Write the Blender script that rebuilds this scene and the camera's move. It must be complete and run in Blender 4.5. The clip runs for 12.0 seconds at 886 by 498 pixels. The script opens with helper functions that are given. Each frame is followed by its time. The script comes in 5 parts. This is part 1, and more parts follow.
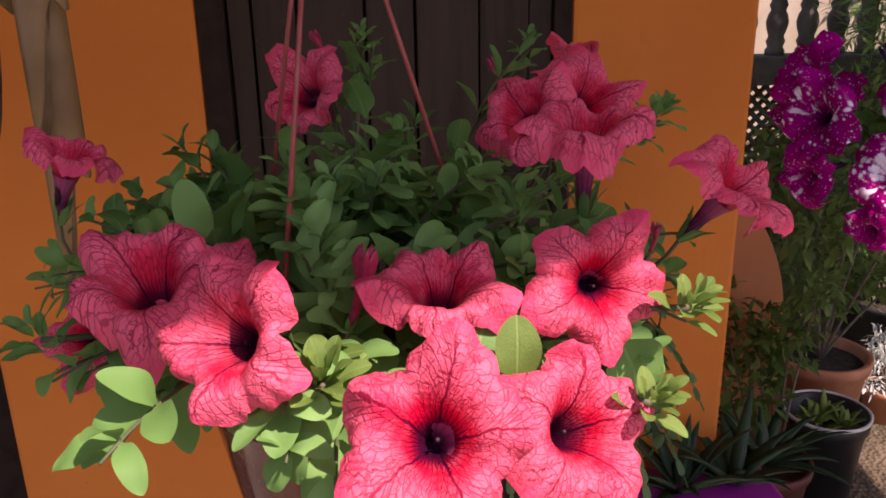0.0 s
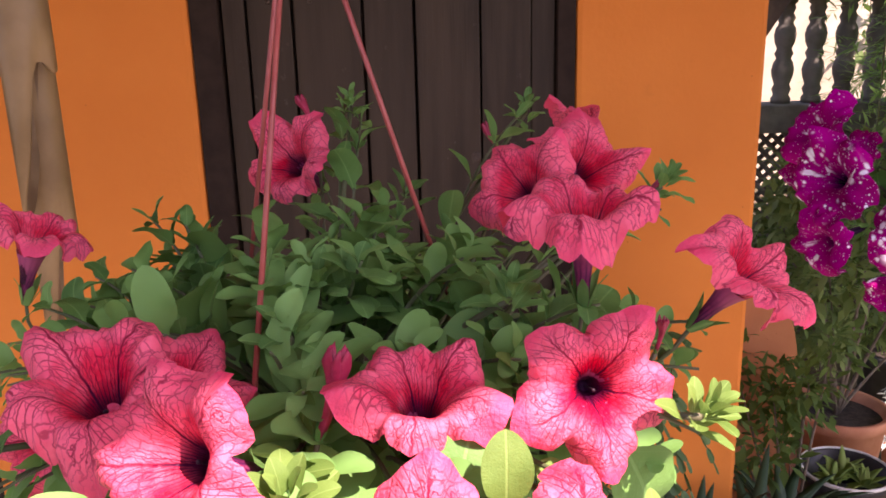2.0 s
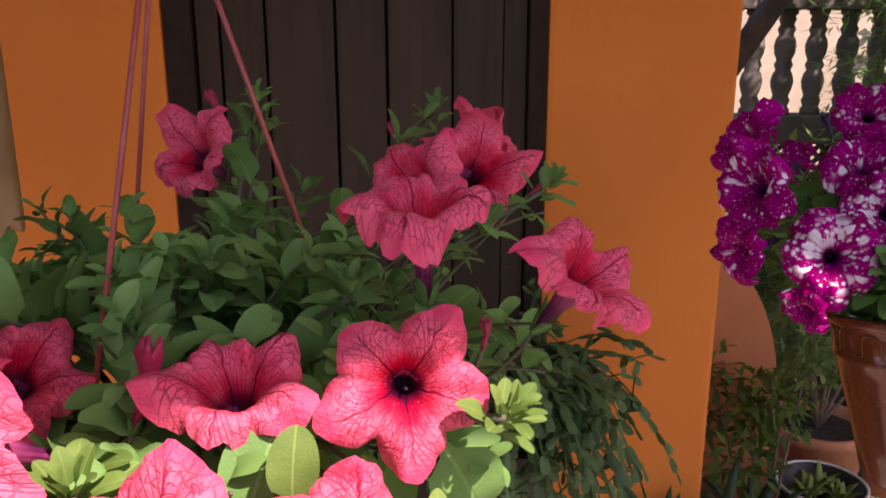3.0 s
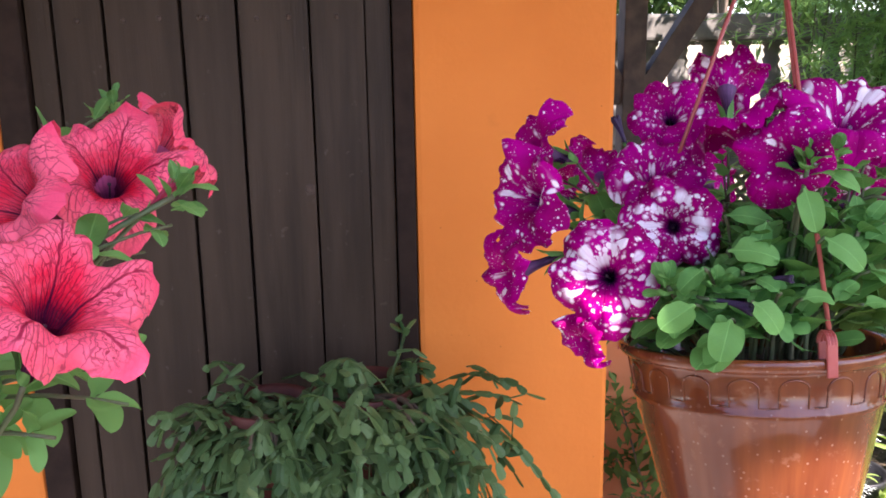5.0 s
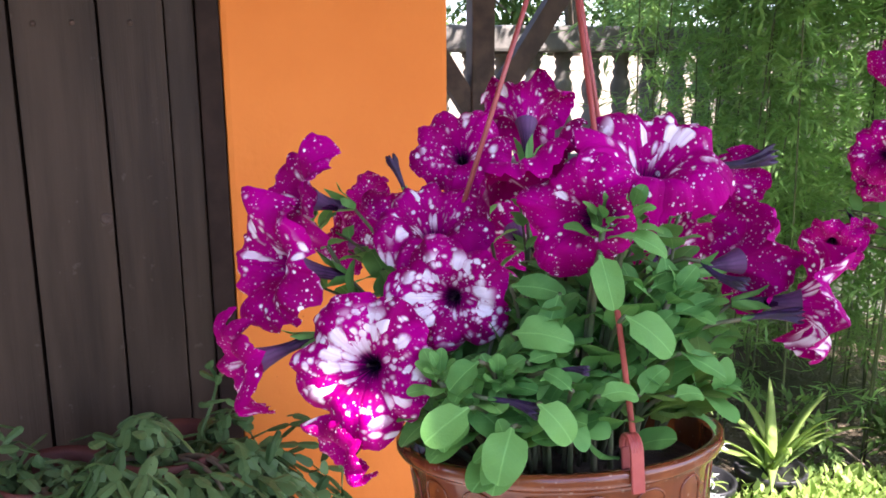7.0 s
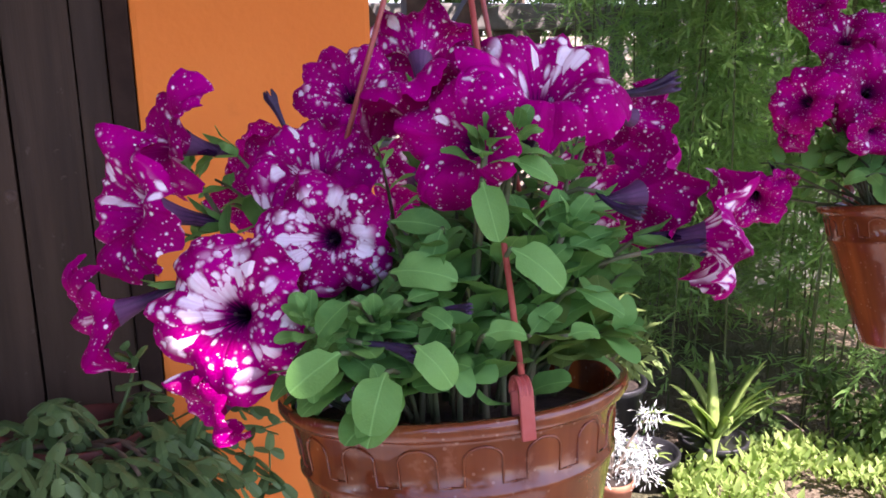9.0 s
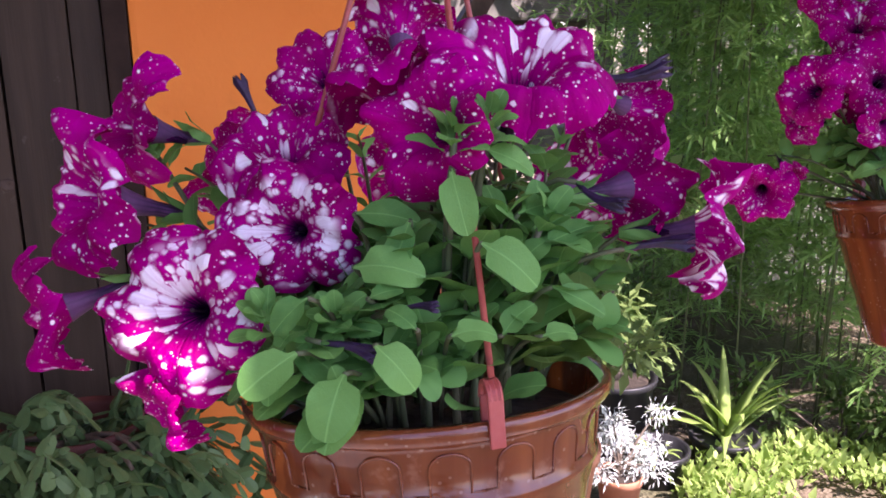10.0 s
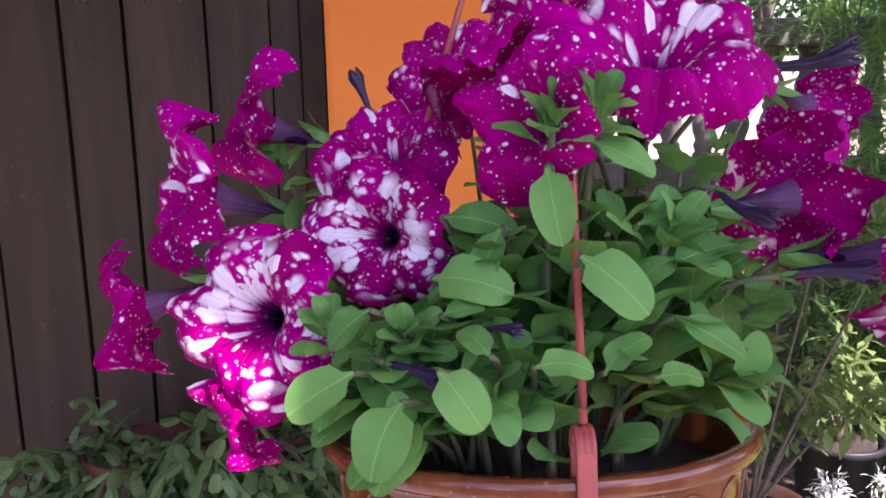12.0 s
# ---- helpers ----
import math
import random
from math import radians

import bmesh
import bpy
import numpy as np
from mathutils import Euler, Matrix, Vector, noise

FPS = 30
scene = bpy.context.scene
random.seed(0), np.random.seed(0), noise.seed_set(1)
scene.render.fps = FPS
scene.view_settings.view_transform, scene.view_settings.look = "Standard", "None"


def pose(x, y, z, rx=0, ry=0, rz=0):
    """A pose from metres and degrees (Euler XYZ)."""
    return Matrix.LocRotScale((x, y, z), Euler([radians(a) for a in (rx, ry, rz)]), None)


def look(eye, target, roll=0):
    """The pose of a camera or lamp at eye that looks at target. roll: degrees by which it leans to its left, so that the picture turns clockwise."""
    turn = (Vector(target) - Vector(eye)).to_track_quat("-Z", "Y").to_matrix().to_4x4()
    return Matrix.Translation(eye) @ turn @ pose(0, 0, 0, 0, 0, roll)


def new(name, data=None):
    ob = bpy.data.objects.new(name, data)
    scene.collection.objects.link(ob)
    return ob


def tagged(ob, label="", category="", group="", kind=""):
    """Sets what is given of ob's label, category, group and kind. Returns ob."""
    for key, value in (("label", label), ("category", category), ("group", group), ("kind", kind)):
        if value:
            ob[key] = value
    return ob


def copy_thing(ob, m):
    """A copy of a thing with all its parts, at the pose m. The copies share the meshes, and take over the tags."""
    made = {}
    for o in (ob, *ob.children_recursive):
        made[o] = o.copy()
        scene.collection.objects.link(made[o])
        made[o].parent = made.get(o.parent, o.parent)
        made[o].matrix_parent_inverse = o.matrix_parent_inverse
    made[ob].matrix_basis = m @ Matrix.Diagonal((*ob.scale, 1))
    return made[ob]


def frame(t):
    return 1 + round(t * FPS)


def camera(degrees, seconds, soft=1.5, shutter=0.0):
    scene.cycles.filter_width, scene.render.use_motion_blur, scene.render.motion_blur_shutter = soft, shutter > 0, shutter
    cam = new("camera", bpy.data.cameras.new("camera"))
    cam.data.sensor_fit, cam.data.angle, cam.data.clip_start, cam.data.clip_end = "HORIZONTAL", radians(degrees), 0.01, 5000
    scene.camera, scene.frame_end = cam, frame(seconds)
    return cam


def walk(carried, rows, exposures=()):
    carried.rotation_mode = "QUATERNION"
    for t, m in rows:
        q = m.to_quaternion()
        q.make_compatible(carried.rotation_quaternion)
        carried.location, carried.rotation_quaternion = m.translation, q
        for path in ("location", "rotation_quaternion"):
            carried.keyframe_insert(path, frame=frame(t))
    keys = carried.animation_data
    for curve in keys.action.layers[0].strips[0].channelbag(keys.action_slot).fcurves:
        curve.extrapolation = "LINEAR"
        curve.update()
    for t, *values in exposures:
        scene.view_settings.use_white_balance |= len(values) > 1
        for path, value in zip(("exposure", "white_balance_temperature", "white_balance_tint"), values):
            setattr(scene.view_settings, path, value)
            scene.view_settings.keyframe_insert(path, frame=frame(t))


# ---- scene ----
# ---------------------------------------------------------------- camera
cam = camera(56.5, 12.0, soft=1.7)
PATH = [
    (0.0, pose(-0.424, -1.900, 1.685, 71.57, 0, -3.62) @ pose(0, 0, 0, 0, 0, -1.08)),
    (0.5, pose(-0.422, -1.869, 1.694, 71.89, 0, -3.58) @ pose(0, 0, 0, 0, 0, -1.47)),
    (1.0, pose(-0.443, -1.851, 1.702, 74.63, 0, -4.23) @ pose(0, 0, 0, 0, 0, -1.84)),
    (1.5, pose(-0.428, -1.848, 1.703, 74.16, 0, -3.02) @ pose(0, 0, 0, 0, 0, -2.01)),
    (2.0, pose(-0.407, -1.850, 1.695, 74.78, 0, -3.08) @ pose(0, 0, 0, 0, 0, -1.54)),
    (2.5, pose(-0.391, -1.848, 1.692, 74.91, 0, -3.62) @ pose(0, 0, 0, 0, 0, -0.97)),
    (3.0, pose(-0.315, -1.854, 1.690, 75.02, 0, -2.50) @ pose(0, 0, 0, 0, 0, -0.14)),
    (3.5, pose(-0.253, -1.861, 1.680, 75.70, 0, -2.13) @ pose(0, 0, 0, 0, 0, -0.33)),
    (5.5, pose(-0.061, -1.701, 1.641, 78.00, 0, -6.93) @ pose(0, 0, 0, 0, 0, -0.99)),
    (6.0, pose(-0.022, -1.667, 1.649, 77.97, 0, -8.84) @ pose(0, 0, 0, 0, 0, -0.87)),
    (6.5, pose(0.003, -1.629, 1.653, 78.03, 0, -11.57) @ pose(0, 0, 0, 0, 0, -0.62)),
    (7.0, pose(0.010, -1.608, 1.659, 78.15, 0, -14.23) @ pose(0, 0, 0, 0, 0, -0.33)),
    (7.2, pose(0.004, -1.602, 1.665, 77.55, 0, -15.50) @ pose(0, 0, 0, 0, 0, -0.24)),
    (8.8, pose(0.050, -1.585, 1.622, 77.49, 0, -18.05) @ pose(0, 0, 0, 0, 0, -0.90)),
    (9.0, pose(0.062, -1.583, 1.619, 77.19, 0, -17.65) @ pose(0, 0, 0, 0, 0, -1.01)),
    (9.5, pose(0.075, -1.568, 1.611, 76.61, 0, -17.65) @ pose(0, 0, 0, 0, 0, -1.11)),
    (10.0, pose(0.094, -1.564, 1.613, 76.70, 0, -16.57) @ pose(0, 0, 0, 0, 0, -0.83)),
    (10.5, pose(0.127, -1.537, 1.617, 76.80, 0, -13.10) @ pose(0, 0, 0, 0, 0, -0.17)),
    (11.0, pose(0.128, -1.525, 1.598, 77.59, 0, -9.37) @ pose(0, 0, 0, 0, 0, 0.12)),
    (11.5, pose(0.141, -1.519, 1.586, 77.98, 0, -5.63) @ pose(0, 0, 0, 0, 0, 0.74)),
    (12.0, pose(0.162, -1.511, 1.588, 79.13, 0, -1.60) @ pose(0, 0, 0, 0, 0, -1.08)),
]
EXPOSURES = [
    (0.0, 1.05, 7400, 46), (0.5, 1.7, 7400, 46), (1.0, 1.9, 7400, 46), (1.5, 1.6, 7400, 48), (2.0, 2.1, 7400, 46), (2.5, 1.65, 7400, 42),
    (3.0, 1.4, 7400, 44), (3.5, 1.85, 7400, 42), (5.5, 2.62, 6250, 30), (7.2, 2.75, 6250, 30), (9.0, 2.3, 6300, 42), (12.0, 2.42, 6300, 46),
]
walk(cam, PATH, EXPOSURES)

# ---------------------------------------------------------------- light
SUN_FROM = Vector((0.42, -0.52, 0.88)).normalized()
world = bpy.data.worlds.new("world")
scene.world = world
world.use_nodes = True
wn = world.node_tree
sky = wn.nodes.new("ShaderNodeTexSky")
sky.sky_type, sky.sun_disc = "NISHITA", False
sky.sun_elevation = math.asin(SUN_FROM.z)
sky.sun_rotation = math.atan2(SUN_FROM.x, SUN_FROM.y)
wn.links.new(sky.outputs[0], wn.nodes["Background"].inputs[0])
wn.nodes["Background"].inputs[1].default_value = 0.12
sun = new("sun", bpy.data.lights.new("sun", "SUN"))
sun.data.energy, sun.data.angle, sun.data.color = 4.1, radians(0.6), (1.0, 0.95, 0.86)
sun.matrix_world = look(SUN_FROM * 20, (0, 0, 0))


# ---------------------------------------------------------------- node helpers
def n_first(colour, nodes):
    """The red share of a colour."""
    n = nodes.tree.nodes.new("ShaderNodeSeparateColor")
    nodes.tree.links.new(colour, n.inputs[0])
    return n.outputs[0]


class Nodes:
    """A small hand for wiring a material."""

    def __init__(self, name):
        self.mat = bpy.data.materials.new(name)
        self.mat.use_nodes = True
        self.tree = self.mat.node_tree
        self.bsdf = self.tree.nodes["Principled BSDF"]
        self.out = self.tree.nodes["Material Output"]

    def put(self, socket, value):
        if isinstance(value, bpy.types.NodeSocket):
            self.tree.links.new(value, socket)
        else:
            socket.default_value = value

    def math(self, op, a, b=0.0, c=0.0, clamp=False):
        n = self.tree.nodes.new("ShaderNodeMath")
        n.operation, n.use_clamp = op, clamp
        for s, v in zip(n.inputs, (a, b, c)):
            self.put(s, v)
        return n.outputs[0]

    def mix(self, fac, a, b, blend="MIX"):
        n = self.tree.nodes.new("ShaderNodeMix")
        n.data_type, n.blend_type = "RGBA", blend
        self.put(n.inputs[0], fac)
        for s, v in ((n.inputs[6], a), (n.inputs[7], b)):
            self.put(s, (*v, 1.0) if isinstance(v, tuple) and len(v) == 3 else v)
        return n.outputs[2]

    def coord(self, which="Object", scale=None):
        n = self.tree.nodes.new("ShaderNodeTexCoord").outputs[which]
        if scale is None:
            return n
        m = self.tree.nodes.new("ShaderNodeMapping")
        self.put(m.inputs[0], n)
        m.inputs[3].default_value = scale
        return m.outputs[0]

    def place(self, scale=(1, 1, 1)):
        m = self.tree.nodes.new("ShaderNodeMapping")
        self.put(m.inputs[0], self.tree.nodes.new("ShaderNodeNewGeometry").outputs["Position"])
        m.inputs[3].default_value = scale
        return m.outputs[0]

    def noise(self, vec, scale, detail=4.0, rough=0.55, w=None):
        n = self.tree.nodes.new("ShaderNodeTexNoise")
        if w is not None:
            n.noise_dimensions = "4D"
            self.put(n.inputs["W"], w)
        self.put(n.inputs["Vector"], vec)
        n.inputs["Scale"].default_value, n.inputs["Detail"].default_value = scale, detail
        n.inputs["Roughness"].default_value = rough
        return n.outputs[0]

    def voronoi(self, vec, scale, feature="F1", w=None, rand=1.0):
        n = self.tree.nodes.new("ShaderNodeTexVoronoi")
        n.feature = feature
        if w is not None:
            n.voronoi_dimensions = "4D"
            self.put(n.inputs["W"], w)
        self.put(n.inputs["Vector"], vec)
        n.inputs["Scale"].default_value = scale
        n.inputs["Randomness"].default_value = rand
        return n

    def ramp(self, fac, lo, hi, a=0.0, b=1.0):
        n = self.tree.nodes.new("ShaderNodeMapRange")
        n.interpolation_type = "SMOOTHSTEP"
        self.put(n.inputs[0], fac)
        for s, v in zip(n.inputs[1:5], (lo, hi, a, b)):
            self.put(s, v)
        return n.outputs[0]

    def random(self):
        return self.tree.nodes.new("ShaderNodeObjectInfo").outputs["Random"]

    def tint(self):
        return n_first(self.tree.nodes.new("ShaderNodeObjectInfo").outputs["Color"], self)

    def island(self):
        return self.tree.nodes.new("ShaderNodeNewGeometry").outputs["Random Per Island"]

    def xyz(self, vec):
        n = self.tree.nodes.new("ShaderNodeSeparateXYZ")
        self.put(n.inputs[0], vec)
        return n.outputs

    def vec(self, x, y, z):
        n = self.tree.nodes.new("ShaderNodeCombineXYZ")
        for s, v in zip(n.inputs, (x, y, z)):
            self.put(s, v)
        return n.outputs[0]

    def bump(self, height, strength=0.3, distance=0.002):
        n = self.tree.nodes.new("ShaderNodeBump")
        n.inputs["Strength"].default_value, n.inputs["Distance"].default_value = strength, distance
        self.put(n.inputs["Height"], height)
        self.put(self.bsdf.inputs["Normal"], n.outputs[0])

    def finish(self, color, rough=0.6, metal=0.0, spec=None, thin=0.0, thin_color=None):
        self.put(self.bsdf.inputs["Base Color"], (*color, 1.0) if isinstance(color, tuple) and len(color) == 3 else color)
        self.put(self.bsdf.inputs["Roughness"], rough)
        self.bsdf.inputs["Metallic"].default_value = metal
        if spec is not None:
            self.bsdf.inputs["Specular IOR Level"].default_value = spec
        if thin:
            t = self.tree.nodes.new("ShaderNodeBsdfTranslucent")
            c = thin_color if thin_color is not None else color
            self.put(t.inputs[0], (*c, 1.0) if isinstance(c, tuple) and len(c) == 3 else c)
            m = self.tree.nodes.new("ShaderNodeMixShader")
            m.inputs[0].default_value = thin
            self.tree.links.new(self.bsdf.outputs[0], m.inputs[1])
            self.tree.links.new(t.outputs[0], m.inputs[2])
            self.tree.links.new(m.outputs[0], self.out.inputs[0])
        return self.mat


# ---------------------------------------------------------------- materials
def petal_pink():
    n = Nodes("pink_petal")
    p = n.coord()
    x, y, z = n.xyz(p)
    r = n.math("MULTIPLY", n.math("SQRT", n.math("ADD", n.math("MULTIPLY", x, x), n.math("MULTIPLY", y, y))), 2.0)
    w = n.math("MULTIPLY", n.random(), 40.0)
    ang = n.math("ARCTAN2", y, x)
    wob = n.math("SUBTRACT", n.noise(p, 8.0, 3.0, w=w), 0.5)
    small = n.math("SUBTRACT", n.noise(p, 22.0, 2.0, w=w), 0.5)
    a2 = n.math("ADD", ang, n.math("ADD", n.math("MULTIPLY", wob, 0.30), n.math("MULTIPLY", small, 0.05)))
    rr = n.math("MAXIMUM", r, 0.06)
    # angle from the midrib of each of the five lobes, 0 on the rib
    away = n.math("ABSOLUTE", n.math("SINE", n.math("MULTIPLY", a2, 2.5)))
    across = n.math("MULTIPLY", away, n.math("MULTIPLY", rr, 0.4))
    mid = n.ramp(across, 0.006, 0.020, 1.0, 0.0)
    # side veins that leave the rib and run outwards
    slope = n.math("SUBTRACT", n.math("LOGARITHM", rr, 2.718), n.math("MULTIPLY", away, 0.95))
    slope = n.math("ADD", slope, n.math("ADD", n.math("MULTIPLY", wob, 0.55), n.math("MULTIPLY", small, 0.11)))
    side = n.math("ABSOLUTE", n.math("SINE", n.math("MULTIPLY", slope, 15.0)))
    side = n.math("MULTIPLY", n.ramp(side, 0.10, 0.36, 1.0, 0.0), n.ramp(away, 0.98, 0.6))
    long_ = n.math("ABSOLUTE", n.math("SINE", n.math("MULTIPLY", a2, 17.5)))
    long_ = n.math("MULTIPLY", n.ramp(n.math("MULTIPLY", long_, rr), 0.03, 0.10, 1.0, 0.0), n.ramp(r, 0.75, 0.35))
    fine = n.voronoi(n.vec(n.math("MULTIPLY", a2, 4.6), n.math("MULTIPLY", r, 5.0), w), 1.5, "DISTANCE_TO_EDGE").outputs[0]
    hair = n.math("MULTIPLY", n.ramp(fine, 0.012, 0.07, 0.6, 0.0), n.ramp(r, 0.22, 0.42))
    veins = n.math("MAXIMUM", n.math("MAXIMUM", mid, n.math("MULTIPLY", side, 0.9)), n.math("MAXIMUM", n.math("MULTIPLY", long_, 0.8), hair))
    veins = n.math("MULTIPLY", veins, n.ramp(r, 1.0, 0.78, 0.1, 1.0))
    pale = n.ramp(n.math("ADD", n.noise(p, 5.0, 3.0, w=w), n.math("MULTIPLY", n.ramp(r, 0.25, 0.7), 0.25)), 0.40, 0.80)
    base = n.mix(n.ramp(r, 0.16, 0.72), (0.72, 0.004, 0.030), (0.87, 0.042, 0.118))
    base = n.mix(pale, base, (0.94, 0.145, 0.230))
    base = n.mix(n.ramp(r, 0.82, 1.0, 0.0, 0.6), base, (0.86, 0.055, 0.150))
    base = n.mix(n.math("MULTIPLY", veins, 0.90), base, (0.24, 0.001, 0.028))
    throat = n.math("ADD", r, n.math("ADD", n.math("MULTIPLY", wob, 0.10), n.math("MULTIPLY", veins, -0.10)))
    base = n.mix(n.ramp(throat, 0.31, 0.12), base, (0.070, 0.003, 0.030))
    base = n.mix(n.ramp(r, 0.13, 0.07), base, (0.050, 0.006, 0.034))
    n.bump(n.math("ADD", n.math("MULTIPLY", veins, -0.7), n.math("ADD", n.noise(p, 40.0, 3.0), n.math("MULTIPLY", wob, 2.0))), 0.55, 0.0022)
    return n.finish(base, 0.48, spec=0.22, thin=0.24)


def petal_speckled():
    n = Nodes("speckled_petal")
    p = n.coord()
    x, y, z = n.xyz(p)
    r = n.math("MULTIPLY", n.math("SQRT", n.math("ADD", n.math("MULTIPLY", x, x), n.math("MULTIPLY", y, y))), 2.0)
    rr = n.math("MAXIMUM", r, 0.02)
    rnd = n.random()
    w = n.math("MULTIPLY", rnd, 60.0)
    ang = n.math("ARCTAN2", y, x)
    warp = n.math("SUBTRACT", n.noise(p, 9.0, 3.0, w=w), 0.5)
    rough = n.math("SUBTRACT", n.noise(p, 34.0, 3.0, w=w), 0.5)
    ux, uy = n.math("DIVIDE", n.math("MULTIPLY", x, 2.0), rr), n.math("DIVIDE", n.math("MULTIPLY", y, 2.0), rr)
    # uneven share of white from side to side of the flower
    share = n.noise(n.vec(ux, uy, w), 0.75, 1.0, 0.4)
    patch = n.noise(p, 2.6, 2.0, w=w)

    def flecks(scale, soft, size, cut):
        v = n.voronoi(p, scale, "F1", w=w)
        pick = n.xyz(v.outputs["Color"])[0]
        big = n.math("MULTIPLY", n.math("POWER", n.ramp(pick, cut, 1.0), 2.2), size)
        d = n.math("ADD", v.outputs["Distance"], n.math("MULTIPLY", rough, 0.30))
        lit = n.ramp(n.math("SUBTRACT", d, big), soft * 0.6, -soft * 0.6)
        return n.math("MULTIPLY", lit, n.ramp(pick, cut, cut + 0.05))

    dust = n.math("MULTIPLY", flecks(52.0, 0.12, 0.40, 0.22), 0.72)
    fleck = flecks(21.0, 0.12, 0.42, 0.60)

    def streaks(around, along, cut, size, soft, near, far):
        v = n.voronoi(n.vec(n.math("MULTIPLY", ux, around), n.math("MULTIPLY", uy, around), n.math("ADD", n.math("MULTIPLY", r, along), w)), 1.0, "F1")
        pick = n.math("ADD", n.math("ADD", n.math("MULTIPLY", n.xyz(v.outputs["Color"])[1], 0.6), n.math("MULTIPLY", share, 0.75)), n.math("MULTIPLY", n.math("SUBTRACT", n.tint(), 0.50), 0.40))
        big = n.ramp(pick, cut, cut + 0.35, 0.0, size)
        d = n.math("ADD", v.outputs["Distance"], n.math("ADD", n.math("MULTIPLY", warp, 0.5), n.math("MULTIPLY", rough, 0.35)))
        lit = n.ramp(n.math("SUBTRACT", d, big), soft, -soft)
        lit = n.math("MULTIPLY", lit, n.ramp(pick, cut, cut + 0.06))
        return n.math("MULTIPLY", lit, n.math("MULTIPLY", n.ramp(r, near, near + 0.10), n.ramp(r, far + 0.2, far)))

    spot = streaks(5.6, 11.0, 0.71, 0.62, 0.18, 0.22, 0.92)
    blot = streaks(3.4, 5.0, 0.70, 0.88, 0.20, 0.15, 0.62)
    white = n.math("MAXIMUM", n.math("MAXIMUM", dust, fleck), n.math("MAXIMUM", spot, blot), clamp=True)
    lines = n.noise(n.vec(n.math("MULTIPLY", ux, 11.0), n.math("MULTIPLY", uy, 11.0), n.math("ADD", n.math("MULTIPLY", r, 1.6), w)), 1.0, 2.0, 0.5)
    white = n.math("MULTIPLY", white, n.ramp(n.math("ADD", lines, n.math("MULTIPLY", n.ramp(r, 0.85, 0.25), 0.12)), 0.52, 0.70, 1.0, 0.82))
    base = n.mix(n.ramp(patch, 0.3, 0.7), (0.27, 0.0005, 0.110), (0.46, 0.0005, 0.230))
    rib = n.ramp(n.math("MULTIPLY", n.math("ABSOLUTE", n.math("SINE", n.math("MULTIPLY", n.math("ADD", ang, n.math("MULTIPLY", warp, 0.2)), 2.5))), r), 0.05, 0.0)
    base = n.mix(n.math("MULTIPLY", rib, 0.5), base, (0.28, 0.001, 0.13))
    base = n.mix(white, base, (0.90, 0.84, 0.93))
    star = n.math("ADD", r, n.math("ADD", n.math("MULTIPLY", n.math("SUBTRACT", lines, 0.5), -0.26), n.math("MULTIPLY", warp, 0.08)))
    base = n.mix(n.ramp(star, 0.20, 0.10), base, (0.060, 0.004, 0.065))
    base = n.mix(n.ramp(star, 0.125, 0.07), base, (0.012, 0.003, 0.020))
    n.bump(n.math("ADD", n.math("MULTIPLY", lines, 1.1), n.math("ADD", n.noise(p, 36.0, 3.0), n.math("MULTIPLY", rib, -0.6))), 0.5, 0.0016)
    return n.finish(base, 0.60, spec=0.06, thin=0.25)


def tube_mat(name, dark, light):
    n = Nodes(name)
    p = n.coord()
    x, y, z = n.xyz(p)
    ang = n.math("ARCTAN2", y, x)
    s = n.math("ABSOLUTE", n.math("SINE", n.math("ADD", n.math("MULTIPLY", ang, 6.0), n.math("MULTIPLY", n.noise(p, 12.0), 2.0))))
    return n.finish(n.mix(n.ramp(z, -0.42, -0.16, 0.0, 0.55), n.mix(n.math("MULTIPLY", n.ramp(s, 0.05, 1.0), n.ramp(n.noise(p, 9.0, 3.0), 0.25, 0.75)), dark, light), tuple(min(1, v * 1.7 + 0.02) for v in light)), 0.55, spec=0.25, thin=0.12)


def leaf_mat(name, dark, light, thin=0.22, rough=0.58, rand_island=False):
    n = Nodes(name)
    p = n.coord()
    x, y, z = n.xyz(p)
    rnd = n.island() if rand_island else n.random()
    c = n.mix(rnd, dark, light)
    c = n.mix(n.ramp(n.noise(p, 3.5, 4.0, w=n.math("MULTIPLY", rnd, 30.0)), 0.35, 0.75, 0.0, 0.45), c, light)
    if not rand_island:
        rib = n.ramp(n.math("ABSOLUTE", x), 0.02, 0.006)
        side = n.math("ABSOLUTE", n.math("SINE", n.math("MULTIPLY", n.math("SUBTRACT", y, n.math("MULTIPLY", n.math("ABSOLUTE", x), 0.9)), 26.0)))
        rib = n.math("MAXIMUM", rib, n.ramp(side, 0.10, 0.02, 0.0, 0.35))
        c = n.mix(n.math("MULTIPLY", rib, 0.4), c, tuple(min(1, v * 1.5 + 0.04) for v in light))
        n.bump(n.math("ADD", n.math("MULTIPLY", rib, -0.7), n.noise(p, 30.0, 3.0)), 0.4, 0.0012)
    return n.finish(c, rough, spec=0.2, thin=thin, thin_color=n.mix(0.5, c, tuple(min(1, v * 1.6) for v in light)))


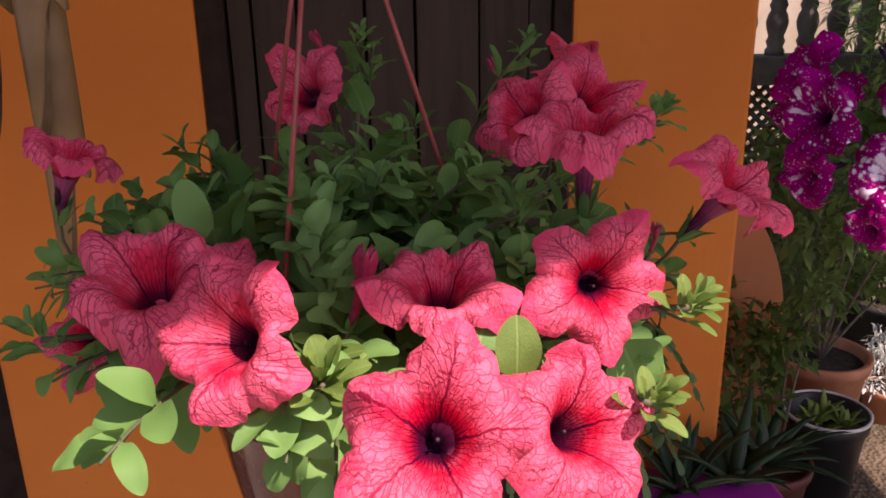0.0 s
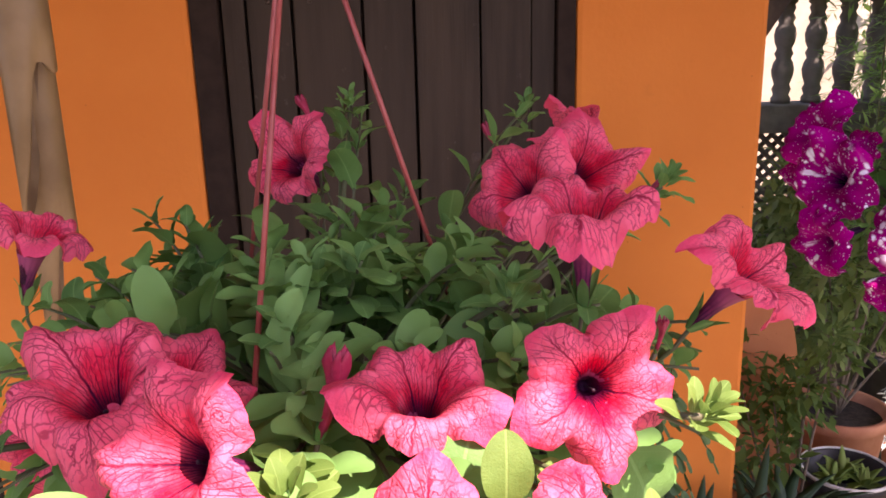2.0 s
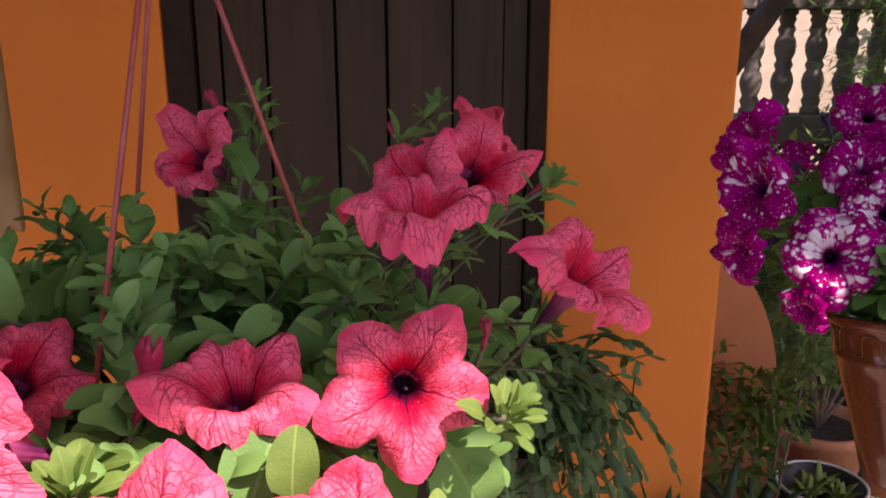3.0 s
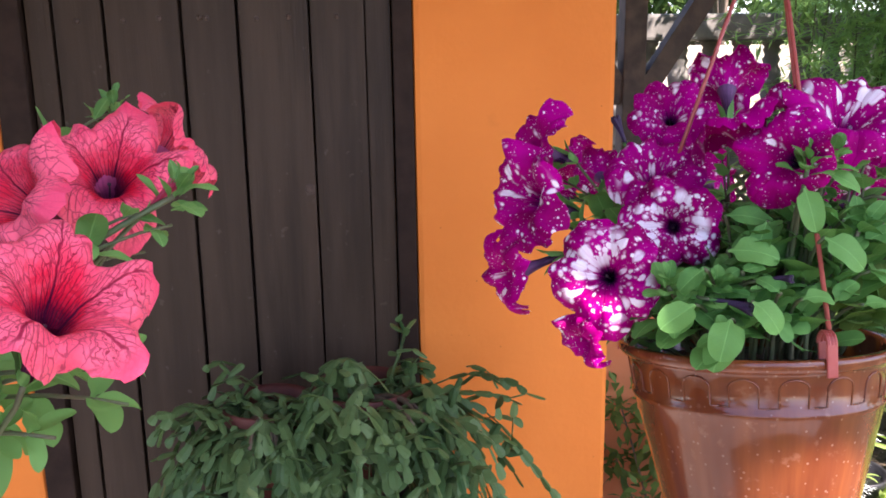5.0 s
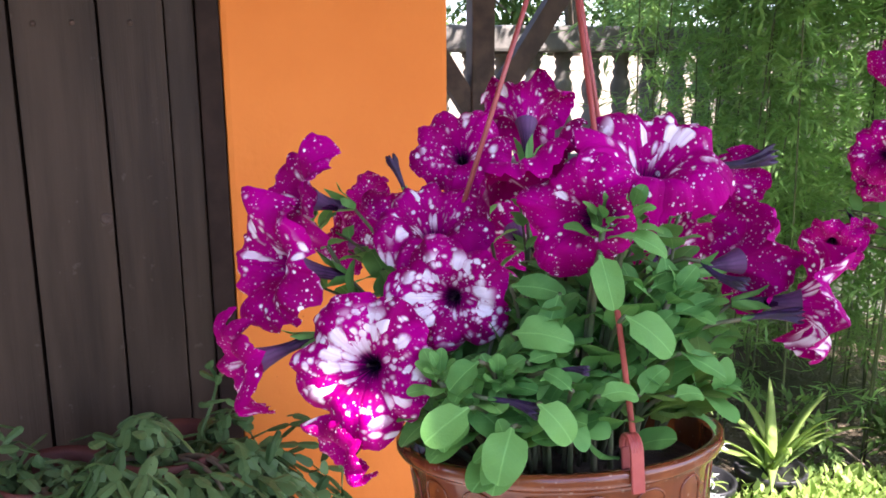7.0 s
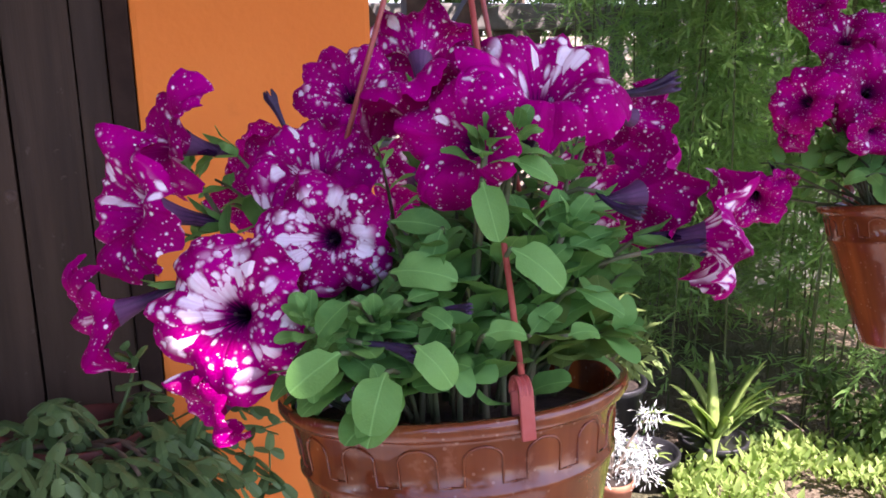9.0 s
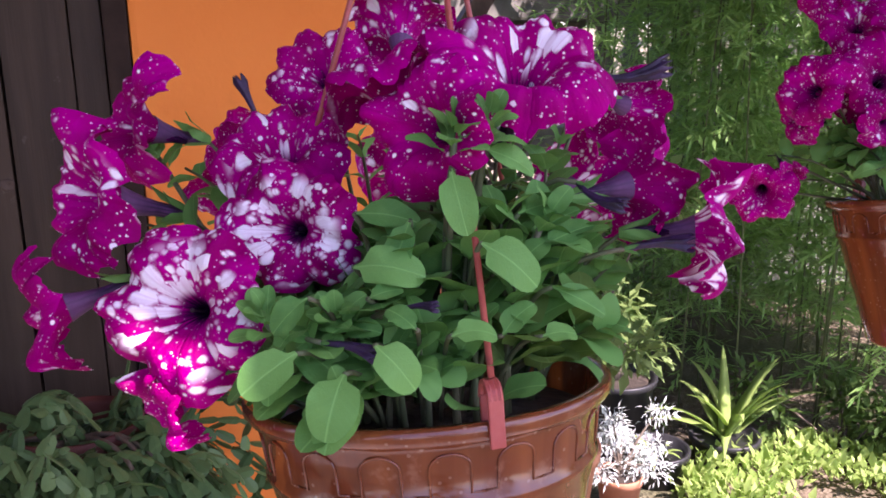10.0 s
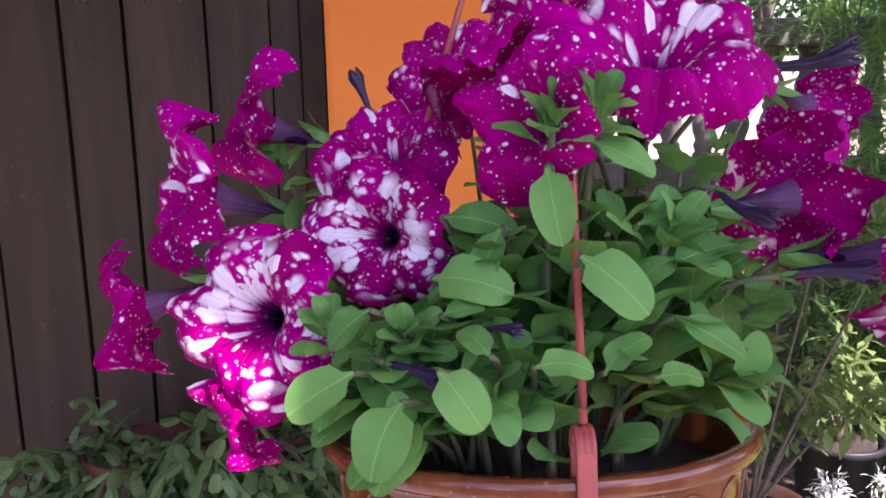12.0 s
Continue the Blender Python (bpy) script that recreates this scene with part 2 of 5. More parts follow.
def stucco_mat(name, a, b, grain=1.0):
    n = Nodes(name)
    p = n.place()
    c = n.mix(n.ramp(n.noise(p, 2.2, 5.0), 0.3, 0.7), a, b)
    c = n.mix(n.ramp(n.noise(p, 14.0, 6.0), 0.62, 0.78, 0.0, 0.22), c, tuple(v * 0.7 for v in a))
    speck = n.voronoi(p, 22.0)
    c = n.mix(n.ramp(speck.outputs["Distance"], 0.045, 0.03, 0.0, 0.5), c, tuple(v * 0.35 for v in a))
    n.bump(n.math("ADD", n.noise(p, 60.0, 6.0), n.math("MULTIPLY", n.noise(p, 9.0, 3.0), 1.6)), 0.35 * grain, 0.003)
    return n.finish(c, 0.78, spec=0.25)


def plank_mat():
    n = Nodes("brown_painted_wood")
    p = n.place((9.0, 9.0, 0.7))
    rnd = n.random()
    c = n.mix(n.ramp(n.noise(p, 3.0, 6.0, w=n.math("MULTIPLY", rnd, 9.0)), 0.3, 0.7), (0.022, 0.0140, 0.0088), (0.047, 0.0310, 0.0200))
    c = n.mix(n.math("MULTIPLY", rnd, 0.4), c, (0.039, 0.025, 0.016))
    streak = n.noise(n.place((60.0, 60.0, 1.2)), 2.0, 5.0)
    c = n.mix(n.ramp(streak, 0.62, 0.74, 0.0, 0.35), c, (0.045, 0.030, 0.022))
    c = n.mix(n.ramp(n.noise(n.place(), 40.0, 3.0), 0.68, 0.74, 0.0, 0.35), c, (0.10, 0.078, 0.062))
    n.bump(n.math("ADD", streak, n.noise(n.place((140, 140, 4)), 2.0, 3.0)), 0.45, 0.0015)
    return n.finish(c, 0.55, spec=0.22)


def simple_mat(name, a, b, scale=20.0, rough=0.6, bump=0.3, metal=0.0, spec=0.4, dist=0.002, thin=0.0):
    n = Nodes(name)
    p = n.place()
    c = n.mix(n.ramp(n.noise(p, scale, 6.0), 0.3, 0.7), a, b)
    c = n.mix(n.ramp(n.noise(p, scale * 0.17, 3.0), 0.4, 0.75, 0.0, 0.5), c, tuple(v * 0.75 for v in a))
    n.bump(n.noise(p, scale * 3.0, 5.0), bump, dist)
    return n.finish(c, rough, metal, spec, thin)


def glazed_mat(name, a, b):
    n = Nodes(name)
    p = n.coord()
    x, y, z = n.xyz(p)
    ang = n.math("ARCTAN2", y, x)
    run = n.noise(n.vec(n.math("MULTIPLY", ang, 2.2), n.math("MULTIPLY", z, 2.5), 0.0), 1.6, 4.0)
    c = n.mix(n.ramp(run, 0.35, 0.68), a, b)
    dust = n.noise(p, 70.0, 4.0)
    c = n.mix(n.ramp(dust, 0.60, 0.72, 0.0, 0.22), c, (0.34, 0.17, 0.10))
    drip = n.voronoi(p, 130.0)
    c = n.mix(n.ramp(drip.outputs["Distance"], 0.17, 0.10, 0.0, 0.22), c, (0.45, 0.30, 0.22))
    n.bump(n.noise(p, 26.0, 3.0), 0.08, 0.002)
    return n.finish(c, n.ramp(dust, 0.4, 0.7, 0.09, 0.24), spec=0.5)


def ground_mat():
    n = Nodes("garden_soil")
    p = n.place()
    c = n.mix(n.ramp(n.noise(p, 3.0, 8.0), 0.35, 0.65), (0.075, 0.058, 0.038), (0.14, 0.11, 0.075))
    c = n.mix(n.ramp(n.noise(p, 30.0, 6.0), 0.5, 0.7, 0.0, 0.6), c, (0.20, 0.165, 0.115))
    c = n.mix(n.ramp(n.noise(p, 0.7, 4.0), 0.45, 0.6, 0.0, 0.55), c, (0.055, 0.075, 0.028))
    n.bump(n.math("ADD", n.noise(p, 18.0, 8.0), n.voronoi(p, 60.0).outputs["Distance"]), 0.8, 0.015)
    return n.finish(c, 0.95, spec=0.15)


PINK, SPECKLED = petal_pink(), petal_speckled()
TUBE_PINK = tube_mat("pink_flower_tube", (0.085, 0.006, 0.05), (0.30, 0.045, 0.12))
TUBE_DARK = tube_mat("violet_flower_tube", (0.026, 0.008, 0.036), (0.105, 0.040, 0.110))
LEAF_A = leaf_mat("sage_leaf", (0.052, 0.160, 0.042), (0.135, 0.300, 0.078))
LEAF_B = leaf_mat("broad_green_leaf", (0.060, 0.200, 0.046), (0.135, 0.335, 0.080))
# young tip leaves, yellow-green lightened to stand for sun on them
LEAF_TIP = leaf_mat("young_sunlit_green_leaf", (0.088, 0.180, 0.036), (0.155, 0.270, 0.062), thin=0.3)
LEAF_CACTUS = leaf_mat("cactus_segment", (0.034, 0.085, 0.028), (0.092, 0.165, 0.058), thin=0.06, rough=0.42)
LEAF_FAR = leaf_mat("garden_leaf", (0.035, 0.080, 0.018), (0.110, 0.190, 0.045), thin=0.35, rand_island=True)
LEAF_SHRUB = leaf_mat("pale_shrub_leaf", (0.060, 0.115, 0.030), (0.185, 0.260, 0.080), thin=0.32, rand_island=True)
LEAF_BAMBOO = leaf_mat("bamboo_leaf", (0.080, 0.190, 0.045), (0.260, 0.440, 0.130), thin=0.48, rand_island=True)
LEAF_GREY = leaf_mat("silver_leaf", (0.42, 0.47, 0.44), (0.60, 0.65, 0.60), thin=0.15, rand_island=True)
LEAF_ALOE = leaf_mat("aloe_leaf", (0.024, 0.058, 0.030), (0.050, 0.100, 0.048), thin=0.05, rough=0.4, rand_island=True)
LEAF_STRAP = leaf_mat("strap_leaf", (0.20, 0.32, 0.070), (0.38, 0.50, 0.150), thin=0.35, rand_island=True)
STEM = simple_mat("green_stem", (0.060, 0.095, 0.035), (0.095, 0.085, 0.045), 40.0, 0.6)
STEM_WOODY = simple_mat("woody_stem", (0.10, 0.075, 0.05), (0.16, 0.13, 0.095), 50.0, 0.8)
GLAZE = glazed_mat("brown_glazed_plastic", (0.115, 0.027, 0.010), (0.180, 0.050, 0.015))
STRAP = simple_mat("brick_red_plastic", (0.30, 0.052, 0.042), (0.37, 0.085, 0.068), 60.0, 0.42, 0.15)
ORANGE = stucco_mat("orange_stucco", (0.60, 0.172, 0.026), (0.66, 0.202, 0.034))
ORANGE_DULL = stucco_mat("terracotta_render", (0.42, 0.15, 0.06), (0.52, 0.21, 0.09))
PLANK = plank_mat()
FRAME = simple_mat("dark_brown_timber", (0.019, 0.0115, 0.0085), (0.031, 0.019, 0.014), 18.0, 0.7, 0.4, spec=0.12)
DARK_TIMBER = simple_mat("weathered_dark_timber", (0.035, 0.025, 0.019), (0.085, 0.058, 0.043), 14.0, 0.75, 0.6)
SOIL = simple_mat("potting_soil", (0.020, 0.015, 0.010), (0.060, 0.045, 0.032), 60.0, 0.95, 1.0, dist=0.006)
TERRACOTTA = simple_mat("terracotta", (0.40, 0.15, 0.075), (0.50, 0.22, 0.12), 12.0, 0.8)
DARK_CLAY = simple_mat("dark_red_clay", (0.085, 0.022, 0.018), (0.130, 0.036, 0.027), 16.0, 0.65)
BLACK_PLASTIC = simple_mat("black_plastic", (0.012, 0.012, 0.013), (0.028, 0.028, 0.030), 20.0, 0.45)
PURPLE_PLASTIC = simple_mat("purple_plastic", (0.26, 0.012, 0.19), (0.33, 0.02, 0.24), 10.0, 0.35, 0.1)
WHITE_PAINT = simple_mat("chipped_white_paint", (0.46, 0.44, 0.40), (0.62, 0.60, 0.55), 16.0, 0.6)
STONE = simple_mat("weathered_concrete", (0.13, 0.125, 0.105), (0.22, 0.21, 0.18), 8.0, 0.9, 0.8, dist=0.006)
PALE_WALL = stucco_mat("pale_render", (0.34, 0.29, 0.21), (0.44, 0.39, 0.30))
CANE = simple_mat("dry_bamboo_cane", (0.20, 0.120, 0.050), (0.29, 0.185, 0.085), 9.0, 0.42, 0.15)
CANE_INSIDE = simple_mat("bamboo_inside", (0.16, 0.10, 0.055), (0.24, 0.16, 0.09), 20.0, 0.8)
GREEN_CANE = simple_mat("green_bamboo_cane", (0.055, 0.085, 0.026), (0.105, 0.125, 0.042), 10.0, 0.6)
PAVING = simple_mat("grey_paving", (0.22, 0.205, 0.18), (0.31, 0.29, 0.255), 9.0, 0.9, 0.7, dist=0.004)
# roof boards kept light to bounce more light underneath
ROOF = simple_mat("roof_boards", (0.30, 0.21, 0.14), (0.40, 0.29, 0.20), 9.0, 0.8, 0.4)
GROUND = ground_mat()
BUD = simple_mat("dark_violet_bud", (0.008, 0.004, 0.016), (0.036, 0.012, 0.060), 90.0, 0.5)
STIGMA = simple_mat("grey_violet_stigma", (0.022, 0.009, 0.018), (0.045, 0.022, 0.032), 90.0, 0.6)
BUD_PINK = simple_mat("crimson_bud", (0.22, 0.008, 0.03), (0.42, 0.03, 0.08), 90.0, 0.5)
NAIL = simple_mat("rusty_nail", (0.05, 0.035, 0.028), (0.09, 0.06, 0.045), 90.0, 0.6, metal=0.4)


# ---------------------------------------------------------------- mesh helpers
def mesh_of(name, bm, material, smooth=True):
    me = bpy.data.meshes.new(name)
    bm.normal_update()
    bm.to_mesh(me)
    bm.free()
    for m in material if isinstance(material, (list, tuple)) else (material,):
        me.materials.append(m)
    if smooth:
        me.shade_smooth()
    return me


def part(name, bm, material, parent, label="", m=None, smooth=True):
    """One mesh under a thing or a part."""
    me = bm if isinstance(bm, bpy.types.Mesh) else mesh_of(name, bm, material, smooth)
    ob = new(name, me)
    ob.parent = parent
    if m is not None:
        ob.matrix_basis = m
    if label:
        tagged(ob, label)
    return ob


def thing(name, label, category, at=(0, 0, 0), group="", kind=""):
    ob = new(name)
    ob.empty_display_size = 0.05
    ob.location = at
    return tagged(ob, label, category, group, kind)


def solid(name, bm, material, label, category="", kind="", group="", smooth=False, m=None):
    ob = new(name, mesh_of(name, bm, material, smooth))
    if m is not None:
        ob.matrix_basis = m
    return tagged(ob, label, category, group, kind)


def box(bm, lo, hi, bevel=0.0):
    c = [(a + b) / 2 for a, b in zip(lo, hi)]
    s = [b - a for a, b in zip(lo, hi)]
    made = bmesh.ops.create_cube(bm, size=1.0, matrix=Matrix.Translation(c) @ Matrix.Diagonal((*s, 1)))["verts"]
    if bevel:
        edges = list({e for v in made for e in v.link_edges})
        bmesh.ops.bevel(bm, geom=edges, offset=bevel, segments=2, affect="EDGES", profile=0.6)
    return bm


def boxed(lo, hi, bevel=0.0):
    return box(bmesh.new(), lo, hi, bevel)


def lathe(profile, segments=48, bm=None, close=False, squash=None):
    """Turns a profile of (radius, height) round z."""
    bm = bm or bmesh.new()
    rings = []
    for r, z in profile:
        ring = []
        for i in range(segments):
            a = 2 * math.pi * i / segments
            ring.append(bm.verts.new((r * math.cos(a), r * math.sin(a), z)))
        rings.append(ring)
    for lo, hi in zip(rings, rings[1:]):
        for i in range(segments):
            j = (i + 1) % segments
            bm.faces.new((lo[i], lo[j], hi[j], hi[i]))
    if close:
        bm.faces.new(rings[0][::-1])
        bm.faces.new(rings[-1])
    return bm


def sweep(points, radii, sides=8, bm=None, caps=True):
    """A round rod along points."""
    bm = bm or bmesh.new()
    points = [Vector(p) for p in points]
    side = Vector((0.31, 0.77, 0.55))
    rings = []
    for i, p in enumerate(points):
        d = (points[min(i + 1, len(points) - 1)] - points[max(i - 1, 0)]).normalized()
        u = (side - d * side.dot(d)).normalized()
        v = d.cross(u)
        side = u
        r = radii[i] if isinstance(radii, (list, tuple)) else radii
        rings.append([bm.verts.new(p + r * (math.cos(2 * math.pi * k / sides) * u + math.sin(2 * math.pi * k / sides) * v)) for k in range(sides)])
    for lo, hi in zip(rings, rings[1:]):
        for k in range(sides):
            j = (k + 1) % sides
            bm.faces.new((lo[k], lo[j], hi[j], hi[k]))
    if caps:
        bm.faces.new(rings[0][::-1])
        bm.faces.new(rings[-1])
    return bm


def bend(a, b, c, n=8):
    a, b, c = Vector(a), Vector(b), Vector(c)
    return [a * (1 - s) ** 2 + b * 2 * s * (1 - s) + c * s * s for s in (i / n for i in range(n + 1))]


def aim(p, z, roll=0.0, size=1.0):
    """A pose at p whose z axis points along z."""
    q = Vector(z).to_track_quat("Z", "Y").to_matrix().to_4x4()
    return Matrix.Translation(p) @ q @ Matrix.Rotation(roll, 4, "Z") @ Matrix.Diagonal((size, size, size, 1))


def leaf_pose(p, along, up, size, wide=1.0):
    """A pose whose y axis runs along the leaf and whose z axis is its upper side."""
    y = Vector(along).normalized()
    x = y.cross(Vector(up))
    x = x.normalized() if x.length > 1e-4 else Vector((1, 0, 0))
    z = x.cross(y)
    m = Matrix((x, y, z)).transposed().to_4x4()
    return Matrix.Translation(p) @ m @ Matrix.Diagonal((size * wide, size, size, 1))


def leaf_mesh(name, width, arch, cup, wave, material, seed, blunt=1.2, rows=13, full=0.54):
    """A leaf one long along y, with a sunk midrib, an arched back and a soft margin."""
    rng = random.Random(seed)
    bm = bmesh.new()
    grid = []
    ph = rng.uniform(0, 6)
    for i in range(rows + 1):
        s = 1 - (1 - i / rows) ** 1.5
        e = s ** blunt
        w = width * 0.5 * max(0.0, 4 * e * (1 - e)) ** full
        w = max(w, 0.03 if s < 0.5 else 0.003)
        if s < 0.16:
            w = min(w, 0.035 + width * 0.9 * max(0, s - 0.06))
        row = []
        for k in range(-2, 3):
            f = k / 2
            x = w * f
            z = arch * (math.sin(math.pi * s * 0.9) * 0.5 - s * s) + cup * w * abs(f) ** 1.5 + wave * math.sin(ph + 9 * s + 2 * f) * abs(f) * w
            row.append(bm.verts.new((x, s, z)))
        grid.append(row)
    for a, b in zip(grid, grid[1:]):
        for k in range(4):
            bm.faces.new((a[k], a[k + 1], b[k + 1], b[k]))
    return mesh_of(name, bm, material)


def quads(name, rows, material):
    """One mesh of many thin leaves: rows of (base, along, across, lift)."""
    verts, faces = [], []
    for base, along, across, lift in rows:
        i = len(verts)
        mid = base + along * 0.45
        verts += [base, mid - across + lift, mid + lift * 0.6, mid + across + lift, base + along]
        faces += [(i, i + 2, i + 1), (i, i + 3, i + 2), (i + 1, i + 2, i + 4), (i + 2, i + 3, i + 4)]
    me = bpy.data.meshes.new(name)
    me.from_pydata([tuple(v) for v in verts], [], faces)
    me.materials.append(material)
    me.shade_smooth()
    return me


# ---------------------------------------------------------------- setting
def polygon_slab(points, z0, z1):
    bm = bmesh.new()
    lo = [bm.verts.new((x, y, z0)) for x, y in points]
    hi = [bm.verts.new((x, y, z1)) for x, y in points]
    bm.faces.new(lo[::-1])
    bm.faces.new(hi)
    for i in range(len(points)):
        j = (i + 1) % len(points)
        bm.faces.new((lo[i], lo[j], hi[j], hi[i]))
    return bm


def build_ground():
    bm = bmesh.new()
    rng = random.Random(3)
    n = 60
    grid = []
    for i in range(n + 1):
        row = []
        for j in range(n + 1):
            x = math.copysign(abs((i / n * 2 - 1)) ** 3.0, i / n * 2 - 1) * 300 + 1.5
            y = math.copysign(abs((j / n * 2 - 1)) ** 3.0, j / n * 2 - 1) * 300 + 1.0
            near = max(0.0, 1 - math.hypot(x - 1.5, y - 1.0) / 8)
            row.append(bm.verts.new((x, y, -0.03 + 0.05 * near * noise.noise((x * 1.3, y * 1.3, 0.3)))))
        grid.append(row)
    for i in range(n):
        for j in range(n):
            bm.faces.new((grid[i][j], grid[i + 1][j], grid[i + 1][j + 1], grid[i][j + 1]))
    return solid("ground", bm, GROUND, "bare brown garden soil with moss patches", "ground", "structure", smooth=True)


build_ground()
# paved strip along the house, slab by slab
paving = thing("pavement", "grey stone slabs along the house wall", "pavement", kind="structure")
slab_mesh = mesh_of("slab", boxed((-0.195, -0.195, -0.05), (0.195, 0.195, 0.012), 0.008), PAVING, False)
for i in range(9):
    for j in range(6):
        rng = random.Random(i * 31 + j)
        part("slab", slab_mesh, None, paving, m=pose(-2.2 + 0.4 * i, -2.25 + 0.4 * j, 0.0 + rng.uniform(-0.003, 0.003), 0, 0, rng.uniform(-0.6, 0.6)))


def wall_block(name, x0, x1, y0, y1, z0, z1, material, label):
    bm = bmesh.new()
    box(bm, (x0, y0, z0), (x1, y1, z1), 0.012)
    return solid(name, bm, material, label, "wall", "structure")


wall_block("wall_pillar_east", 0.0, 0.43, 0.0, 0.40, -0.05, 2.60, ORANGE, "bright orange stucco wall pier beside the door")
wall_block("wall_pillar_west", -1.40, -0.837, 0.0, 0.40, -0.05, 2.60, ORANGE, "bright orange stucco wall pier with bamboo before it")
wall_block("wall_lintel", -0.835, -0.002, 0.006, 0.40, 2.12, 2.60, ORANGE, "orange stucco wall above the plank door")
wall_block("wall_back", -4.2, 0.43, 0.42, 0.55, -0.05, 2.60, ORANGE, "orange stucco wall of the house behind the door")
# near-black block, set back, fills the area past the west pier
wall_block("wall_recess", -4.2, -1.402, 0.10, 0.40, -0.05, 2.60, FRAME, "plain dark wall past the orange pier")

# the plank door with its frame
door = thing("door_1", "closed brown painted plank door with nail heads", "door", (0, 0, 0), kind="structure")
part("frame_post", boxed((-0.042, 0.004, 0.0), (-0.001, 0.10, 2.08), 0.004), FRAME, door, "nearly black timber door frame", smooth=False)
part("frame_post", boxed((-0.836, 0.004, 0.0), (-0.775, 0.10, 2.08), 0.004), FRAME, door, "nearly black timber door frame", smooth=False)
part("frame_head", boxed((-0.836, 0.004, 2.082), (-0.001, 0.10, 2.119), 0.004), FRAME, door, smooth=False)
EDGES = [-0.773, -0.718, -0.619, -0.468, -0.356, -0.210, -0.098, -0.044]
for k, (a, b) in enumerate(zip(EDGES, EDGES[1:])):
    gap = 0.0035 if k < 5 else 0.0012
    front = 0.016 + (0.004 if k in (0, 6) else 0.0) + 0.0015 * (k % 2)
    part("plank", boxed((a + gap, front, 0.01), (b - gap, front + 0.03, 2.078), 0.0025), PLANK, door, smooth=False)
part("door_backing", boxed((-0.775, 0.052, 0.005), (-0.044, 0.075, 2.079)), FRAME, door, smooth=False)
nail = mesh_of("nail_head", lathe([(0.0005, -0.003), (0.0050, -0.003), (0.0058, -0.001), (0.0045, 0.0018), (0.0005, 0.0026)], 10), NAIL)
for x in (-0.155, -0.253, -0.317, -0.417, -0.430, -0.51, -0.58, -0.67):
    for z in (1.752, 0.62):
        part("nail_head", nail, None, door, m=pose(x, 0.0155, z + 0.004 * math.sin(70 * x), 90, 0, 0))
part("knot_hole", lathe([(0.0005, 0.0), (0.006, 0.0005), (0.0085, 0.002), (0.011, 0.0006), (0.0125, -0.002)], 14), NAIL, door, m=pose(-0.225, 0.0158, 1.402, 90, 0, 0))

# unseen porch roof added over the door for shade, open towards the sunny garden
# eave outline notched to set where sun reaches the petals
EAVE = [(-4.2, -3.09), (-0.076, -2.186), (0.310, -2.115), (0.60, -1.80), (0.662, -1.83), (0.70, -1.93), (0.80, -1.95), (1.10, -1.92), (2.50, -1.72)]
roof = thing("porch_roof", "unseen brown boarded porch roof added to shade the flowers", "roof", kind="structure")
part("boards", polygon_slab(EAVE + [(2.50, 0.75), (1.75, 0.75), (1.75, 1.9), (-4.2, 1.9)], 2.62, 2.70), ROOF, roof, smooth=False)
beam = bmesh.new()
for (a, b), (c, d) in zip(EAVE, EAVE[1:]):
    v = Vector((c - a, d - b, 0))
    m = Matrix.Translation(((a + c) / 2 - 0.25 * v.normalized().y, (b + d) / 2 + 0.25 * v.normalized().x, 2.56)) @ Matrix.Rotation(math.atan2(v.y, v.x), 4, "Z")
    bmesh.ops.create_cube(beam, size=1.0, matrix=m @ Matrix.Diagonal((v.length, 0.08, 0.12, 1)))
part("eave_beam", beam, DARK_TIMBER, roof, smooth=False)
PURLIN_A, PURLIN_B = Vector((-1.45, -1.66, 2.53)), Vector((2.0, -0.30, 2.53))
v = PURLIN_B - PURLIN_A
m = Matrix.Translation((PURLIN_A + PURLIN_B) / 2) @ Matrix.Rotation(math.atan2(v.y, v.x), 4, "Z") @ Matrix.Diagonal((v.length, 0.07, 0.16, 1))
pur = bmesh.new()
bmesh.ops.create_cube(pur, size=1.0, matrix=m)
part("hanging_beam", pur, DARK_TIMBER, roof, "dark timber beam that carries the hanging pots", smooth=False)

# timber post with two raking braces at the porch corner
post = thing("porch_post", "dark timber porch post with two raking braces", "post", (0.95, 1.50, 0))
part("post_shaft", boxed((-0.045, -0.045, -0.05), (0.045, 0.045, 2.62), 0.006), DARK_TIMBER, post, smooth=False)
for sgn in (-1, 1):
    br = bmesh.new()
    mm = Matrix.Translation((sgn * 0.20, 0, 1.78)) @ Matrix.Rotation(sgn * radians(33), 4, "Y") @ Matrix.Diagonal((0.075, 0.07, 0.62, 1))
    bmesh.ops.create_cube(br, size=1.0, matrix=mm)
    part("brace", br, DARK_TIMBER, post, smooth=False)

# balustrade on a low wall, with a pale wall behind it
BAL_Y = 3.25
low_bm = bmesh.new()
box(low_bm, (0.2, BAL_Y - 0.12, -0.1), (6.2, BAL_Y + 0.12, 0.40), 0.01)
box(low_bm, (0.2, BAL_Y - 0.12, 0.402), (1.58, BAL_Y + 0.12, 0.99), 0.01)
box(low_bm, (2.38, BAL_Y - 0.12, 0.402), (6.2, BAL_Y + 0.12, 0.99), 0.01)
solid("wall_garden", low_bm, STONE, "low weathered concrete garden wall in dappled light", "wall", "structure")
grille = thing("wall_grille", "pierced concrete grille of crossed ribs in the garden wall", "grille", (0, BAL_Y, 0.402), kind="structure")
